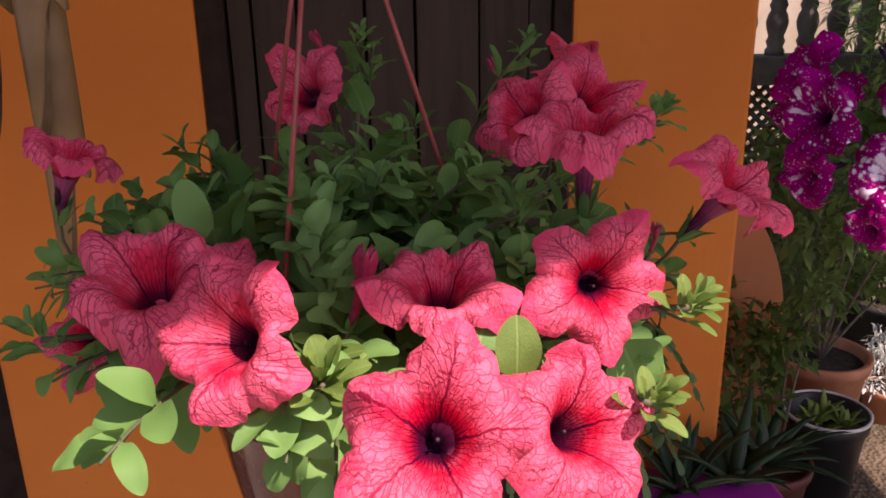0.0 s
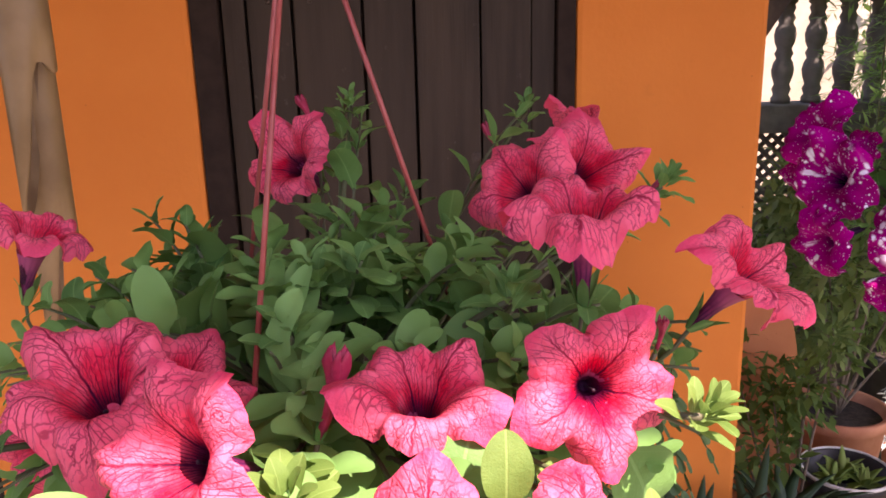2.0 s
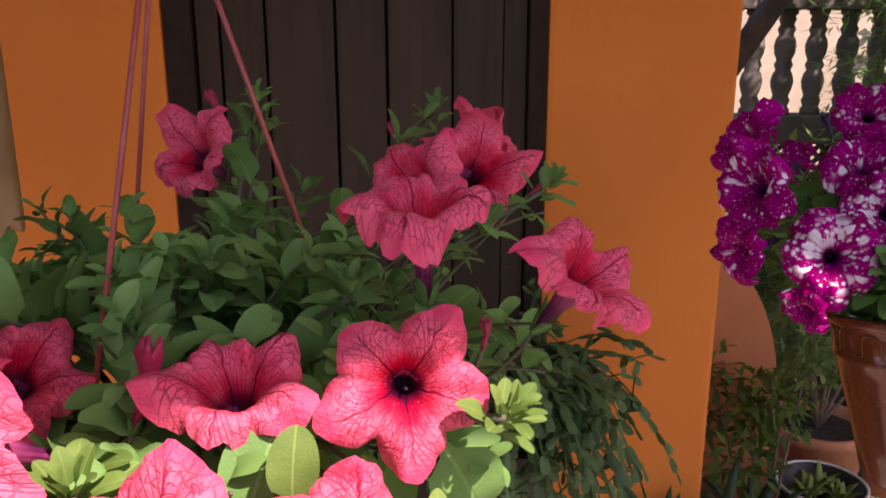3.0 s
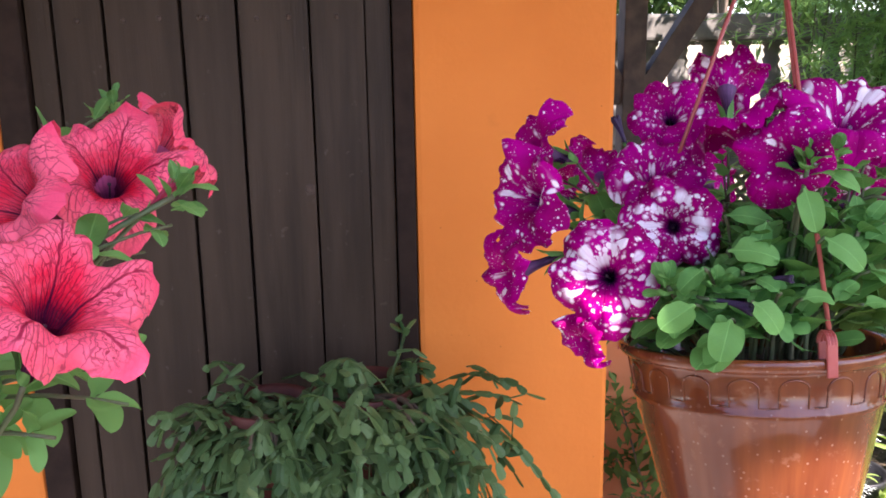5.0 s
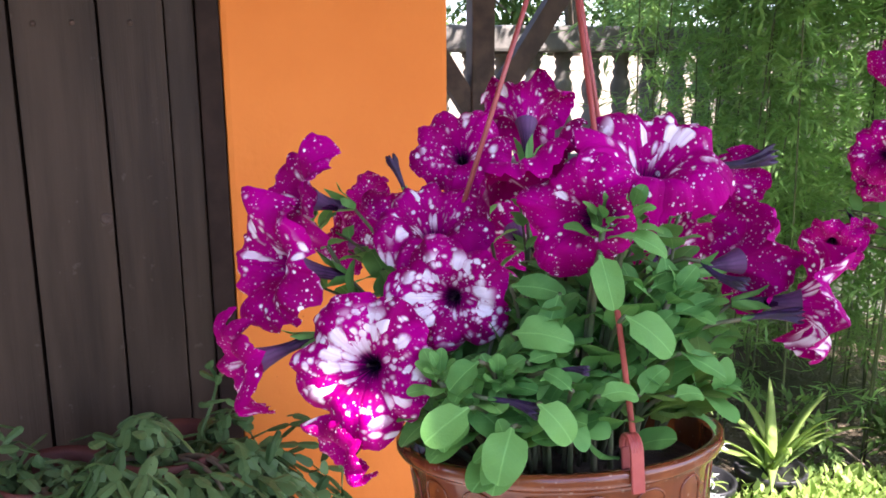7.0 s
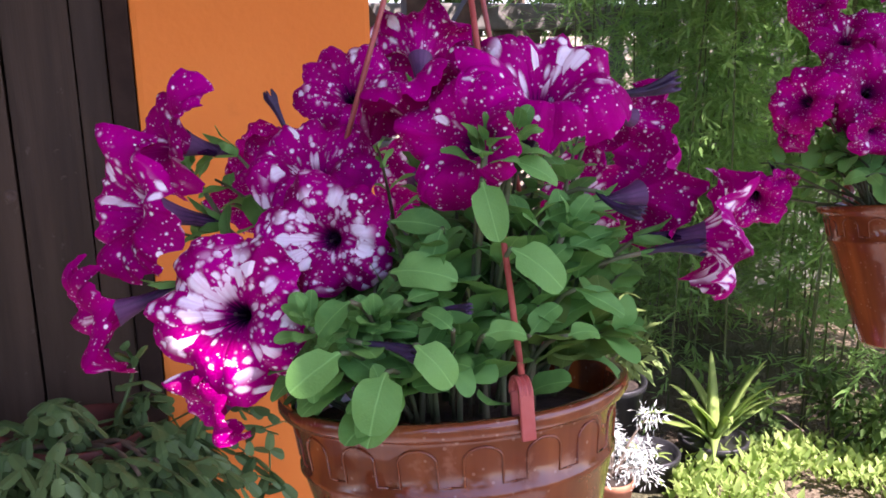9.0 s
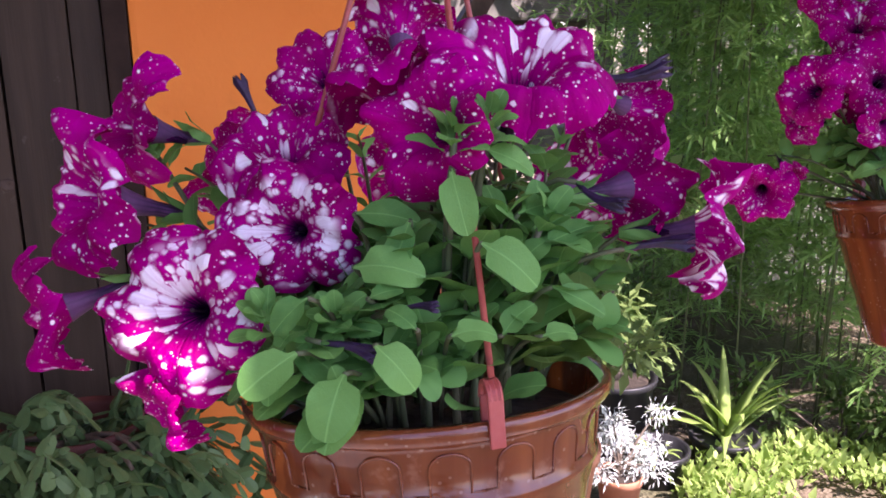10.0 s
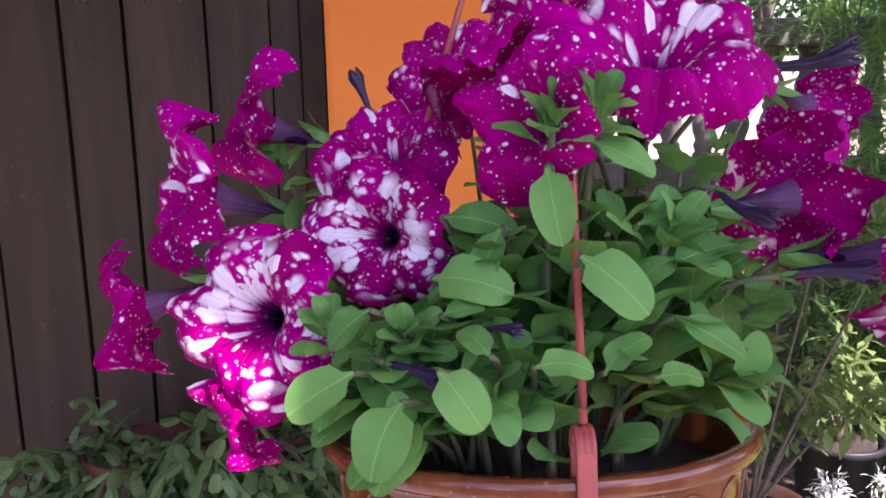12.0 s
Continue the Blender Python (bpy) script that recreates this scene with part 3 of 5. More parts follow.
for k in range(-6, 14):
    for sgn in (-1, 1):
        x0 = 1.58 + 0.08 * k if sgn > 0 else 1.58 + 0.08 * (k + 7)
        ends = []
        for z in (0.004, 0.584):
            ends.append(Vector((x0 + (sgn * z), 0.02 * sgn, z)))
        lo_, hi_ = ends
        t0, t1 = sorted(((1.585 - lo_.x) / (hi_.x - lo_.x), (2.375 - lo_.x) / (hi_.x - lo_.x)))
        t0, t1 = max(0.0, t0), min(1.0, t1)
        if t1 - t0 > 0.05:
            part("rib", sweep([lo_.lerp(hi_, t0), lo_.lerp(hi_, t1)], 0.016, 6), STONE, grille)
bal = thing("balustrade", "weathered concrete balustrade overgrown with bamboo", "balustrade", (0, BAL_Y, 0.99))
part("bottom_rail", boxed((0.2, -0.13, 0.003), (6.2, 0.13, 0.175), 0.012), STONE, bal, smooth=False)
part("top_rail", boxed((0.2, -0.12, 0.807), (6.2, 0.12, 0.96), 0.02), STONE, bal, smooth=False)
prof = [(0.060, 0.0), (0.060, 0.03), (0.046, 0.05), (0.058, 0.085), (0.046, 0.115), (0.062, 0.165), (0.068, 0.205), (0.058, 0.25), (0.044, 0.275), (0.056, 0.305), (0.044, 0.335), (0.060, 0.375),
        (0.066, 0.42), (0.058, 0.46), (0.042, 0.49), (0.054, 0.52), (0.040, 0.55), (0.052, 0.58), (0.044, 0.60), (0.060, 0.615), (0.060, 0.638)]
bal_mesh = mesh_of("baluster", lathe([(r * 1.0, z * 0.985) for r, z in prof], 20, close=True), STONE)
for i in range(31):
    part("baluster", bal_mesh, None, bal, m=pose(0.255 + 0.195 * i, 0, 0.177))
solid("wall_far", boxed((-3.0, 6.4, -0.1), (12.0, 6.6, 1.85)), PALE_WALL, "pale sunlit rendered wall beyond the balustrade", "wall", "structure")

# curved terracotta wing wall by the corner of the house
wing = bmesh.new()
outline = [(0.44, -0.05)] + [(0.44 + 0.46 * math.sin(a), 0.50 + 0.60 * math.cos(a)) for a in (i / 14 * math.pi / 2 for i in range(15))] + [(0.90, -0.05)]
fr = [wing.verts.new((x, 0.62, z)) for x, z in outline]
bk = [wing.verts.new((x, 0.80, z)) for x, z in outline]
wing.faces.new(fr)
wing.faces.new(bk[::-1])
for i in range(len(outline)):
    j = (i + 1) % len(outline)
    wing.faces.new((fr[j], fr[i], bk[i], bk[j]))
solid("wall_wing", wing, ORANGE_DULL, "low terracotta rendered wall with a rounded top", "wall", "structure")


# ---------------------------------------------------------------- petunias
def petal_mesh(name, material, cup, seed, down, lobes=5, ruffle=1.0, droop=0.0, around=100, rows=14, notch=0.27, point=0.0, throat=0.072, bent=0.22):
    """The spreading limb of a trumpet flower, one across, facing +z. down: the angle at which its lip hangs."""
    rng = random.Random(seed)
    ph = [rng.uniform(0, 6.28) for _ in range(9)]
    lean = [rng.uniform(-1, 1) for _ in range(lobes)]
    grow = [rng.uniform(-1, 1) for _ in range(lobes)]
    bm = bmesh.new()
    rings = []
    for i in range(rows + 3):
        ring = []
        for k in range(around):
            a = 2 * math.pi * k / around
            if i < 3:
                r, z = ((0.034, -0.42), (0.046, -0.36), (0.060, -0.30))[i]
                r *= throat / 0.072
            else:
                s = (i - 2) / rows
                lobe = abs(math.cos(lobes / 2 * a))
                t = a / (2 * math.pi) * lobes
                j = int(t + 0.5) % lobes
                bell = max(0.0, math.cos((t - round(t)) * math.pi)) ** 1.2
                reach = 0.5 * (1 - notch * (1 - lobe ** 0.75) * s ** 2 + 0.13 * grow[j] * bell * s + 0.06 * s * math.sin(2 * a + ph[0]))
                reach *= 1 + point * s ** 3 * bell ** 5
                reach *= 1 + 0.020 * s * s * math.sin(13 * a + ph[2]) + 0.009 * s * s * math.sin(29 * a + ph[3])
                reach *= 1 - 0.10 * cup
                r = throat + (reach - throat) * s
                z = -0.26 * (1 - s) ** 3.2
                z += cup * 0.46 * s ** 0.6 - 0.09 * (1 - 0.7 * cup) * s ** 3 - (0.05 + 0.17 * cup) * s ** 4
                z += 0.035 * s * math.cos(lobes * a) * (1 - 0.4 * s)
                z += bent * lean[j] * s * s * bell + 0.03 * s * s * bell ** 4
                z -= 0.05 * s * (1 - s * 0.5) * (1 - lobe) ** 2
                z += ruffle * s * s * (0.034 * math.sin(10 * a + ph[4]) + 0.034 * math.sin(7 * a + ph[5]) + 0.020 * s * math.sin(19 * a + ph[6]) + 0.010 * s * math.sin(37 * a + ph[7]))
                hang = max(0.0, math.cos(a - down))
                z -= droop * (0.45 + cup) * s * s * hang ** 1.5
                r *= 1 - 0.25 * droop * hang * s
            ring.append(bm.verts.new((r * math.cos(a), r * math.sin(a), z)))
        rings.append(ring)
    for lo, hi in zip(rings, rings[1:]):
        for k in range(around):
            j = (k + 1) % around
            bm.faces.new((lo[k], lo[j], hi[j], hi[k]))
    bm.faces.new(rings[0][::-1])
    return mesh_of(name, bm, material)


def tube_bm(seed, cup, wide, length=0.62):
    """The slim tube that opens into the funnel of the flower."""
    rng = random.Random(seed)
    bx, by = rng.uniform(-0.08, 0.08), rng.uniform(-0.08, 0.08)
    top = -0.180 + 0.115 * cup
    rings = [(top, wide), ((top - 0.255) / 2, wide * 0.80), (-0.255, wide * 0.66), (-0.32, wide * 0.53), (-0.40, wide * 0.43), (-0.48, 0.044), (-0.55, 0.040), (-length, 0.037)]
    pts = [(bx * (z / length) ** 2, by * (z / length) ** 2, z) for z, r in rings]
    return sweep(pts, [r for z, r in rings], 18, caps=False), Vector((bx, by, -length))


def calyx_bm(at_):
    bm = bmesh.new()
    for k in range(5):
        a = 2 * math.pi * k / 5
        d = Vector((math.cos(a), math.sin(a), 0))
        t = Vector((-math.sin(a), math.cos(a), 0))
        base = at_ + d * 0.03 + Vector((0, 0, -0.02))
        rows = []
        for s, w, o in ((0, 0.022, 0), (0.35, 0.038, 0.03), (0.7, 0.034, 0.06), (1.0, 0.004, 0.12)):
            c = base + d * o + Vector((0, 0, 0.26 * s))
            rows.append([bm.verts.new(c - t * w), bm.verts.new(c + d * 0.008), bm.verts.new(c + t * w)])
        for lo, hi in zip(rows, rows[1:]):
            for q in range(2):
                bm.faces.new((lo[q], lo[q + 1], hi[q + 1], hi[q]))
    return bm


def add_flower(basket, p, nrm, size, cup, kind, seed, root, white=0.4):
    """A trumpet flower at p that looks along nrm, with its tube, calyx and stalk. white: how much of its petals is white."""
    material, tmat = (PINK, TUBE_PINK) if kind == "pink" else (SPECKLED, TUBE_DARK)
    roll = random.Random(seed).uniform(0, 6.28)
    m = aim(p, nrm, roll, size)
    flat = m.to_3x3().inverted() @ Vector((0, 0, -1))
    down = math.atan2(flat.y, flat.x)
    droop = random.Random(seed + 5).uniform(0.02, 0.20 if kind == "pink" else 0.34)
    fl = part("flower", petal_mesh("flower", material, cup, seed, down, ruffle=1.15 if kind == "pink" else 1.15, droop=droop, notch=0.25 if kind == "pink" else 0.17, bent=0.14 if kind == "pink" else 0.15, point=0.09 if kind == "pink" else -0.02, throat=0.072 if kind == "pink" else 0.052), None, basket, m=m)
    fl.color = (white, white, white, 1.0)
    bm, end = tube_bm(seed, cup, 0.124 if kind == "pink" else 0.110)
    part("tube", bm, tmat, fl, "dark veined flower tube")
    knob = sweep([(0, 0, -0.32), (0.006, 0.004, -0.22), (0.010, 0.006, -0.20), (0.012, 0.007, -0.19), (0.013, 0.008, -0.18), (0.013, 0.008, -0.172)], [0.007, 0.006, 0.007, 0.012, 0.013, 0.005], 8)
    part("stigma", knob, STIGMA, fl)
    part("calyx", calyx_bm(end), LEAF_A if kind == "pink" else LEAF_B, fl)
    a = m @ end
    b = a - Vector(nrm).normalized() * 0.04 + Vector((0, 0, -0.025))
    part("stem", sweep(bend(a, b, root, 8), [0.0013 + 0.0006 * i / 8 for i in range(9)], 6), STEM, basket)
    return fl


def add_bud(basket, p, along, length, material, seed, root=None):
    """A furled trumpet: a slim ribbed tube that widens into a pleated, ragged mouth."""
    rng = random.Random(seed)
    d = Vector(along).normalized()
    p = Vector(p)
    u = d.orthogonal().normalized()
    v = d.cross(u)
    ph, bow = rng.uniform(0, 6), rng.uniform(-0.12, 0.12)
    bm, rings = bmesh.new(), []
    for s, r in ((0.0, 0.040), (0.12, 0.052), (0.3, 0.058), (0.48, 0.070), (0.62, 0.085), (0.76, 0.105), (0.88, 0.125), (0.97, 0.135), (1.0, 0.115), (0.93, 0.07), (0.80, 0.02)):
        inner = s in (0.93, 0.80)
        ring = []
        for k in range(30):
            a = 2 * math.pi * k / 30
            pleat = 1 + (0.06 + 0.34 * max(0, s - 0.4)) * math.sin(5 * a + ph + 2.0 * s) + 0.05 * math.sin(15 * a)
            up = s + (0.0 if inner else 0.09 * max(0, s - 0.7) / 0.3 * math.sin(7 * a + ph))
            q = p + d * length * up + u * length * bow * math.sin(math.pi * s) + (u * math.cos(a) + v * math.sin(a)) * length * r * pleat
            ring.append(bm.verts.new(q))
        rings.append(ring)
    for lo, hi in zip(rings, rings[1:]):
        for k in range(30):
            j = (k + 1) % 30
            bm.faces.new((lo[k], lo[j], hi[j], hi[k]))
    bud = part("bud", bm, material, basket, "furled dark bud")
    part("calyx", calyx_bm(Vector((0, 0, 0))), LEAF_B, bud, m=aim(p, d, 0.0, length * 0.9))
    if root is not None:
        part("stem", sweep(bend(p, p - d * 0.04, root, 7), 0.0015, 6), STEM, basket)
    return bud


def pot_profile(r, h):
    return [(0.006, -h), (r * 0.62, -h), (r * 0.66, -h + 0.004), (r * 0.74, -h * 0.72), (r * 0.85, -h * 0.42), (r * 0.905, -h * 0.275), (r * 0.925, -h * 0.26),
            (r * 0.925, -h * 0.245), (r * 0.912, -h * 0.235), (r * 0.945, -h * 0.08), (r * 0.955, -h * 0.065), (r * 1.0, -h * 0.055), (r * 1.02, -h * 0.035), (r * 1.02, -h * 0.008),
            (r * 1.005, 0.0), (r * 0.965, 0.0), (r * 0.935, -h * 0.03), (r * 0.90, -h * 0.2), (r * 0.5, -h * 0.6)]


def hanging_basket(label, at_, hooks, apex, r=0.111, h=0.175, tilt=-9.0, lean=-4.0):
    """A glazed pot on three straps."""
    b = thing("hanging_basket", label, "hanging plant", at_, group="hanging baskets in a row")
    tip = Matrix.Rotation(radians(tilt), 4, Vector((0.93, -0.37, 0))) @ Matrix.Rotation(radians(lean), 4, Vector((0.37, 0.93, 0)))
    pot = part("pot", lathe(pot_profile(r, h), 72), GLAZE, b, "glossy brown pot with a moulded arch border", m=tip)
    rel = bmesh.new()

    def wall_at(a, z):
        rr = r * (0.912 + (0.945 - 0.912) * ((z + h * 0.235) / (h * 0.155))) + 0.0002
        return (rr * math.cos(a), rr * math.sin(a), z)

    for k in range(18):
        a0 = 2 * math.pi * k / 18
        low, high, half = -h * 0.215, -h * 0.135, 0.105
        line = [wall_at(a0 - math.pi / 18, low), wall_at(a0 - half, low)]
        line += [wall_at(a0 - half * math.cos(math.pi * i / 10), high + h * 0.045 * math.sin(math.pi * i / 10)) for i in range(11)]
        line += [wall_at(a0 + half, low), wall_at(a0 + math.pi / 18, low)]
        sweep(line, 0.0008, 6, rel)
    bmesh.ops.recalc_face_normals(rel, faces=rel.faces)
    part("arch_border", rel, GLAZE, pot)
    part("soil", lathe([(0.001, -0.020), (r * 0.45, -0.016), (r * 0.93, -0.026)], 40), SOIL, b, m=tip)
    top = Vector(apex) - Vector(at_)
    for a in hooks:
        d = Vector((math.cos(radians(a)), math.sin(radians(a)), 0))
        foot = tip @ (d * (r * 1.0) + Vector((0, 0, 0.022)))
        st = part("strap", sweep([foot, foot.lerp(top, 0.5), top], 0.0018, 8), STRAP, b, "brick red plastic hanger strap")
        clip = bmesh.new()
        mm = tip @ Matrix.Rotation(radians(a), 4, "Z")
        for x0, x1, low in ((r * 1.022, r * 1.022 + 0.0022, -0.013), (r * 0.925, r * 0.925 + 0.0022, -0.011)):
            box(clip, (x0, -0.0042, low), (x1, 0.0042, 0.012), 0.0009)
        arch = [((r * 0.974) + (r * 0.048 + 0.0012) * math.cos(a), 0.0, 0.011 + 0.009 * math.sin(a)) for a in (math.pi * i / 10 for i in range(11))]
        for q in (-0.0026, 0.0, 0.0026):
            sweep([(x, y + q, z) for x, y, z in arch], 0.0017, 6, clip)
        part("clip", clip, STRAP, st, m=mm, smooth=False)
    part("hook", sweep([top, top + Vector((0, 0, 0.3)), Vector((top.x, top.y, 2.46 - at_[2]))], 0.0022, 8), STRAP, b)
    return b


def foliage(basket, flowers, shoots, meshes, size, seed, parts_max=290, tip=1.0):
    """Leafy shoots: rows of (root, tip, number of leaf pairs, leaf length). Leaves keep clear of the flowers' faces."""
    rng = random.Random(seed)
    count, rest = 0, []
    for root, end, pairs, length, *own in shoots:
        leaves = own[0] if own else meshes
        root, end = Vector(root), Vector(end)
        mid = (root + end) / 2 + Vector((0, 0, 0.25 * (end - root).length))
        line = bend(root, mid, end, 10)
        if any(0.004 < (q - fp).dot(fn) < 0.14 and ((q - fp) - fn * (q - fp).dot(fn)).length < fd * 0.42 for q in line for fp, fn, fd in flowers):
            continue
        part("stem", sweep(line, [0.0021 - 0.0012 * i / 10 for i in range(11)], 6), STEM, basket)
        spin = rng.uniform(0, 3.14)
        for q in range(pairs):
            s = 0.30 + 0.70 * (q + 0.5) / pairs
            f = s * 10
            i = min(int(f), 9)
            p = line[i].lerp(line[i + 1], f - i)
            d = (line[i + 1] - line[i]).normalized()
            u = d.orthogonal().normalized()
            spin += 1.57 + rng.uniform(-0.3, 0.3)
            last = q >= pairs - 2
            for side in (0, 1) if not last else (0, 1, 2):
                ang = spin + side * (3.14 if not last else 2.09)
                out = (math.cos(ang) * u + math.sin(ang) * d.cross(u)).normalized()
                along = (out * (1.0 if not last else 0.75) + d * rng.uniform(0.25, 0.9) + Vector((0, 0, 0.25))).normalized()
                big = length * (1.0 - 0.55 * max(0, s - 0.55) / 0.45) * rng.uniform(0.75, 1.15) * (tip if last else 1.0)
                tipp = p + along * big
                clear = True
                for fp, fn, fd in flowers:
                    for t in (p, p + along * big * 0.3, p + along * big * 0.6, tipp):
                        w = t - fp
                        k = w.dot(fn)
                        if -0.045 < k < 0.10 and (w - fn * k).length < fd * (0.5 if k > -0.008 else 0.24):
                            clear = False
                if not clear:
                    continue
                up = (Vector((0, 0, 1)) + d * 0.6 + Vector((rng.uniform(-.3, .3), rng.uniform(-.3, .3), 0)))
                m = leaf_pose(p, along, up, big, rng.uniform(0.85, 1.15))
                if count < parts_max:
                    part("leaf", rng.choice(leaves), None, basket, m=m)
                    count += 1
                else:
                    rest.append((rng.choice(meshes), m))
    if rest:
        bm = bmesh.new()
        for me, m in rest:
            tmp = bmesh.new()
            tmp.from_mesh(me)
            bmesh.ops.transform(tmp, matrix=m, verts=tmp.verts)
            one = bpy.data.meshes.new("tmp")
            tmp.to_mesh(one)
            tmp.free()
            bm.from_mesh(one)
            bpy.data.meshes.remove(one)
        tagged(part("small_leaves", bm, meshes[0].materials[0], basket), kind="stuff")


def dome(rng, count, r0, spread, rise, flat=1.0, lift=0.0, length=(0.03, 0.05), pairs=(3, 5)):
    """Shoots that fan out of a pot into a leafy dome."""
    rows = []
    for i in range(count):
        a = rng.uniform(0, 2 * math.pi)
        f = math.sqrt(rng.uniform(0.0, 1.0))
        root = Vector((math.cos(a), math.sin(a), 0)) * r0 * rng.uniform(0.1, 0.9) * f
        end = Vector((math.cos(a), math.sin(a), 0)) * spread * f * rng.uniform(0.85, 1.1)
        end.z = lift + rise * (1 - 0.75 * f ** 2) * rng.uniform(0.75, 1.1)
        rows.append((root, end, rng.randint(*pairs), rng.uniform(*length)))
    return rows


LEAVES_A = [leaf_mesh("leaf", w, ar, cu, wa, LEAF_A, i, bl) for i, (w, ar, cu, wa, bl) in enumerate(
    ((0.44, 0.12, 0.28, 0.12, 1.25), (0.52, 0.20, 0.22, 0.18, 1.15), (0.40, 0.05, 0.36, 0.10, 1.35), (0.48, 0.28, 0.20, 0.15, 1.2), (0.55, 0.16, 0.24, 0.20, 1.1)))]
LEAVES_TIP = [leaf_mesh("leaf", w, ar, cu, wa, LEAF_TIP, i, bl) for i, (w, ar, cu, wa, bl) in enumerate(((0.46, 0.12, 0.28, 0.10, 1.2), (0.54, 0.20, 0.20, 0.12, 1.1), (0.42, 0.05, 0.35, 0.08, 1.25)))]
LEAVES_B = [leaf_mesh("leaf", w, ar, cu, wa, LEAF_B, i, bl, full=0.44) for i, (w, ar, cu, wa, bl) in enumerate(
    ((0.58, 0.14, 0.18, 0.10, 1.15), (0.66, 0.22, 0.12, 0.12, 1.05), (0.52, 0.08, 0.24, 0.10, 1.2), (0.62, 0.26, 0.10, 0.14, 1.1), (0.70, 0.12, 0.20, 0.10, 1.0)))]

LEAVES_TIP_B = [leaf_mesh("leaf", w, ar, cu, wa, LEAF_TIP, i, bl, full=0.44) for i, (w, ar, cu, wa, bl) in enumerate(((0.58, 0.14, 0.18, 0.10, 1.1), (0.64, 0.22, 0.12, 0.12, 1.0), (0.52, 0.08, 0.24, 0.10, 1.15)))]

A_AT = (-0.462, -1.325, 1.425)
A_FLOWERS = [
    ((-0.317, -1.503, 1.529), (0.05, -0.95, 0.33), 0.078, 0.10),
    ((-0.400, -1.483, 1.521), (0.00, -0.37, 0.93), 0.080, 0.50),
    ((-0.307, -1.420, 1.596), (0.00, -0.06, 1.00), 0.088, 0.42),
    ((-0.314, -1.245, 1.576), (-0.47, -0.64, 0.61), 0.094, 0.33),
    ((-0.261, -1.228, 1.588), (0.27, -0.71, 0.64), 0.094, 0.20),
    ((-0.240, -1.124, 1.594), (0.68, 0.43, 0.60), 0.083, 0.31),
    ((-0.221, -1.439, 1.562), (0.52, -0.42, 0.74), 0.076, 0.43),
    ((-0.499, -1.137, 1.585), (-0.42, -0.75, 0.52), 0.092, 0.35),
    ((-0.679, -1.237, 1.548), (0.37, -0.03, 0.93), 0.086, 0.55),
    ((-0.559, -1.466, 1.526), (-0.05, -0.42, 0.90), 0.096, 0.47),
    ((-0.532, -1.421, 1.504), (0.41, -0.54, 0.73), 0.079, 0.35),
    ((-0.505, -1.535, 1.522), (-0.47, -0.73, 0.50), 0.088, 0.31),
    ((-0.631, -1.384, 1.456), (-0.15, -0.93, 0.34), 0.066, 0.12),
    ((-0.410, -1.605, 1.505), (-0.03, -0.81, 0.59), 0.092, 0.20),
    ((-0.340, -1.568, 1.484), (0.39, -0.71, 0.59), 0.088, 0.35),
]
B_AT = (0.221, -1.098, 1.416)
B_FLOWERS = [
    ((0.080, -1.133, 1.485), (-0.36, -0.88, 0.30), 0.099, 0.14),
    ((0.066, -1.118, 1.424), (-0.88, -0.40, -0.25), 0.060, 0.36),
    ((0.055, -0.972, 1.570), (-0.84, -0.40, 0.36), 0.093, 0.38),
    ((0.032, -1.048, 1.535), (-0.85, -0.42, 0.30), 0.103, 0.36),
    ((0.009, -1.088, 1.477), (-0.93, -0.30, -0.20), 0.079, 0.42),
    ((0.183, -0.984, 1.603), (-0.28, -0.81, 0.51), 0.082, 0.26),
    ((0.144, -1.050, 1.558), (-0.19, -0.51, 0.84), 0.092, 0.38),
    ((0.139, -1.111, 1.519), (-0.42, -0.86, 0.22), 0.082, 0.24),
    ((0.202, -1.092, 1.599), (-0.35, 0.30, 0.89), 0.094, 0.38),
    ((0.210, -1.155, 1.576), (-0.74, -0.63, 0.22), 0.082, 0.30),
    ((0.274, -1.127, 1.607), (-0.06, -0.59, 0.81), 0.106, 0.34),
    ((0.243, -0.967, 1.630), (0.22, 0.66, 0.71), 0.084, 0.42),
    ((0.398, -1.024, 1.573), (0.89, 0.40, -0.24), 0.068, 0.38),
    ((0.350, -1.128, 1.536), (0.99, 0.11, 0.05), 0.084, 0.26),
    ((0.380, -1.165, 1.512), (0.88, -0.46, 0.06), 0.090, 0.16),
    ((0.128, -0.837, 1.540), (-0.45, 0.77, 0.45), 0.072, 0.38),
    ((0.111, -0.819, 1.502), (-0.71, 0.69, 0.12), 0.066, 0.38),
    ((0.129, -0.928, 1.539), (-0.13, 0.96, 0.24), 0.059, 0.38),
    ((0.260, -0.880, 1.520), (0.10, 0.95, 0.20), 0.090, 0.21),
    ((0.390, -0.960, 1.510), (0.80, 0.55, 0.15), 0.090, 0.21),
]
C_AT = (0.913, -0.815, 1.446)
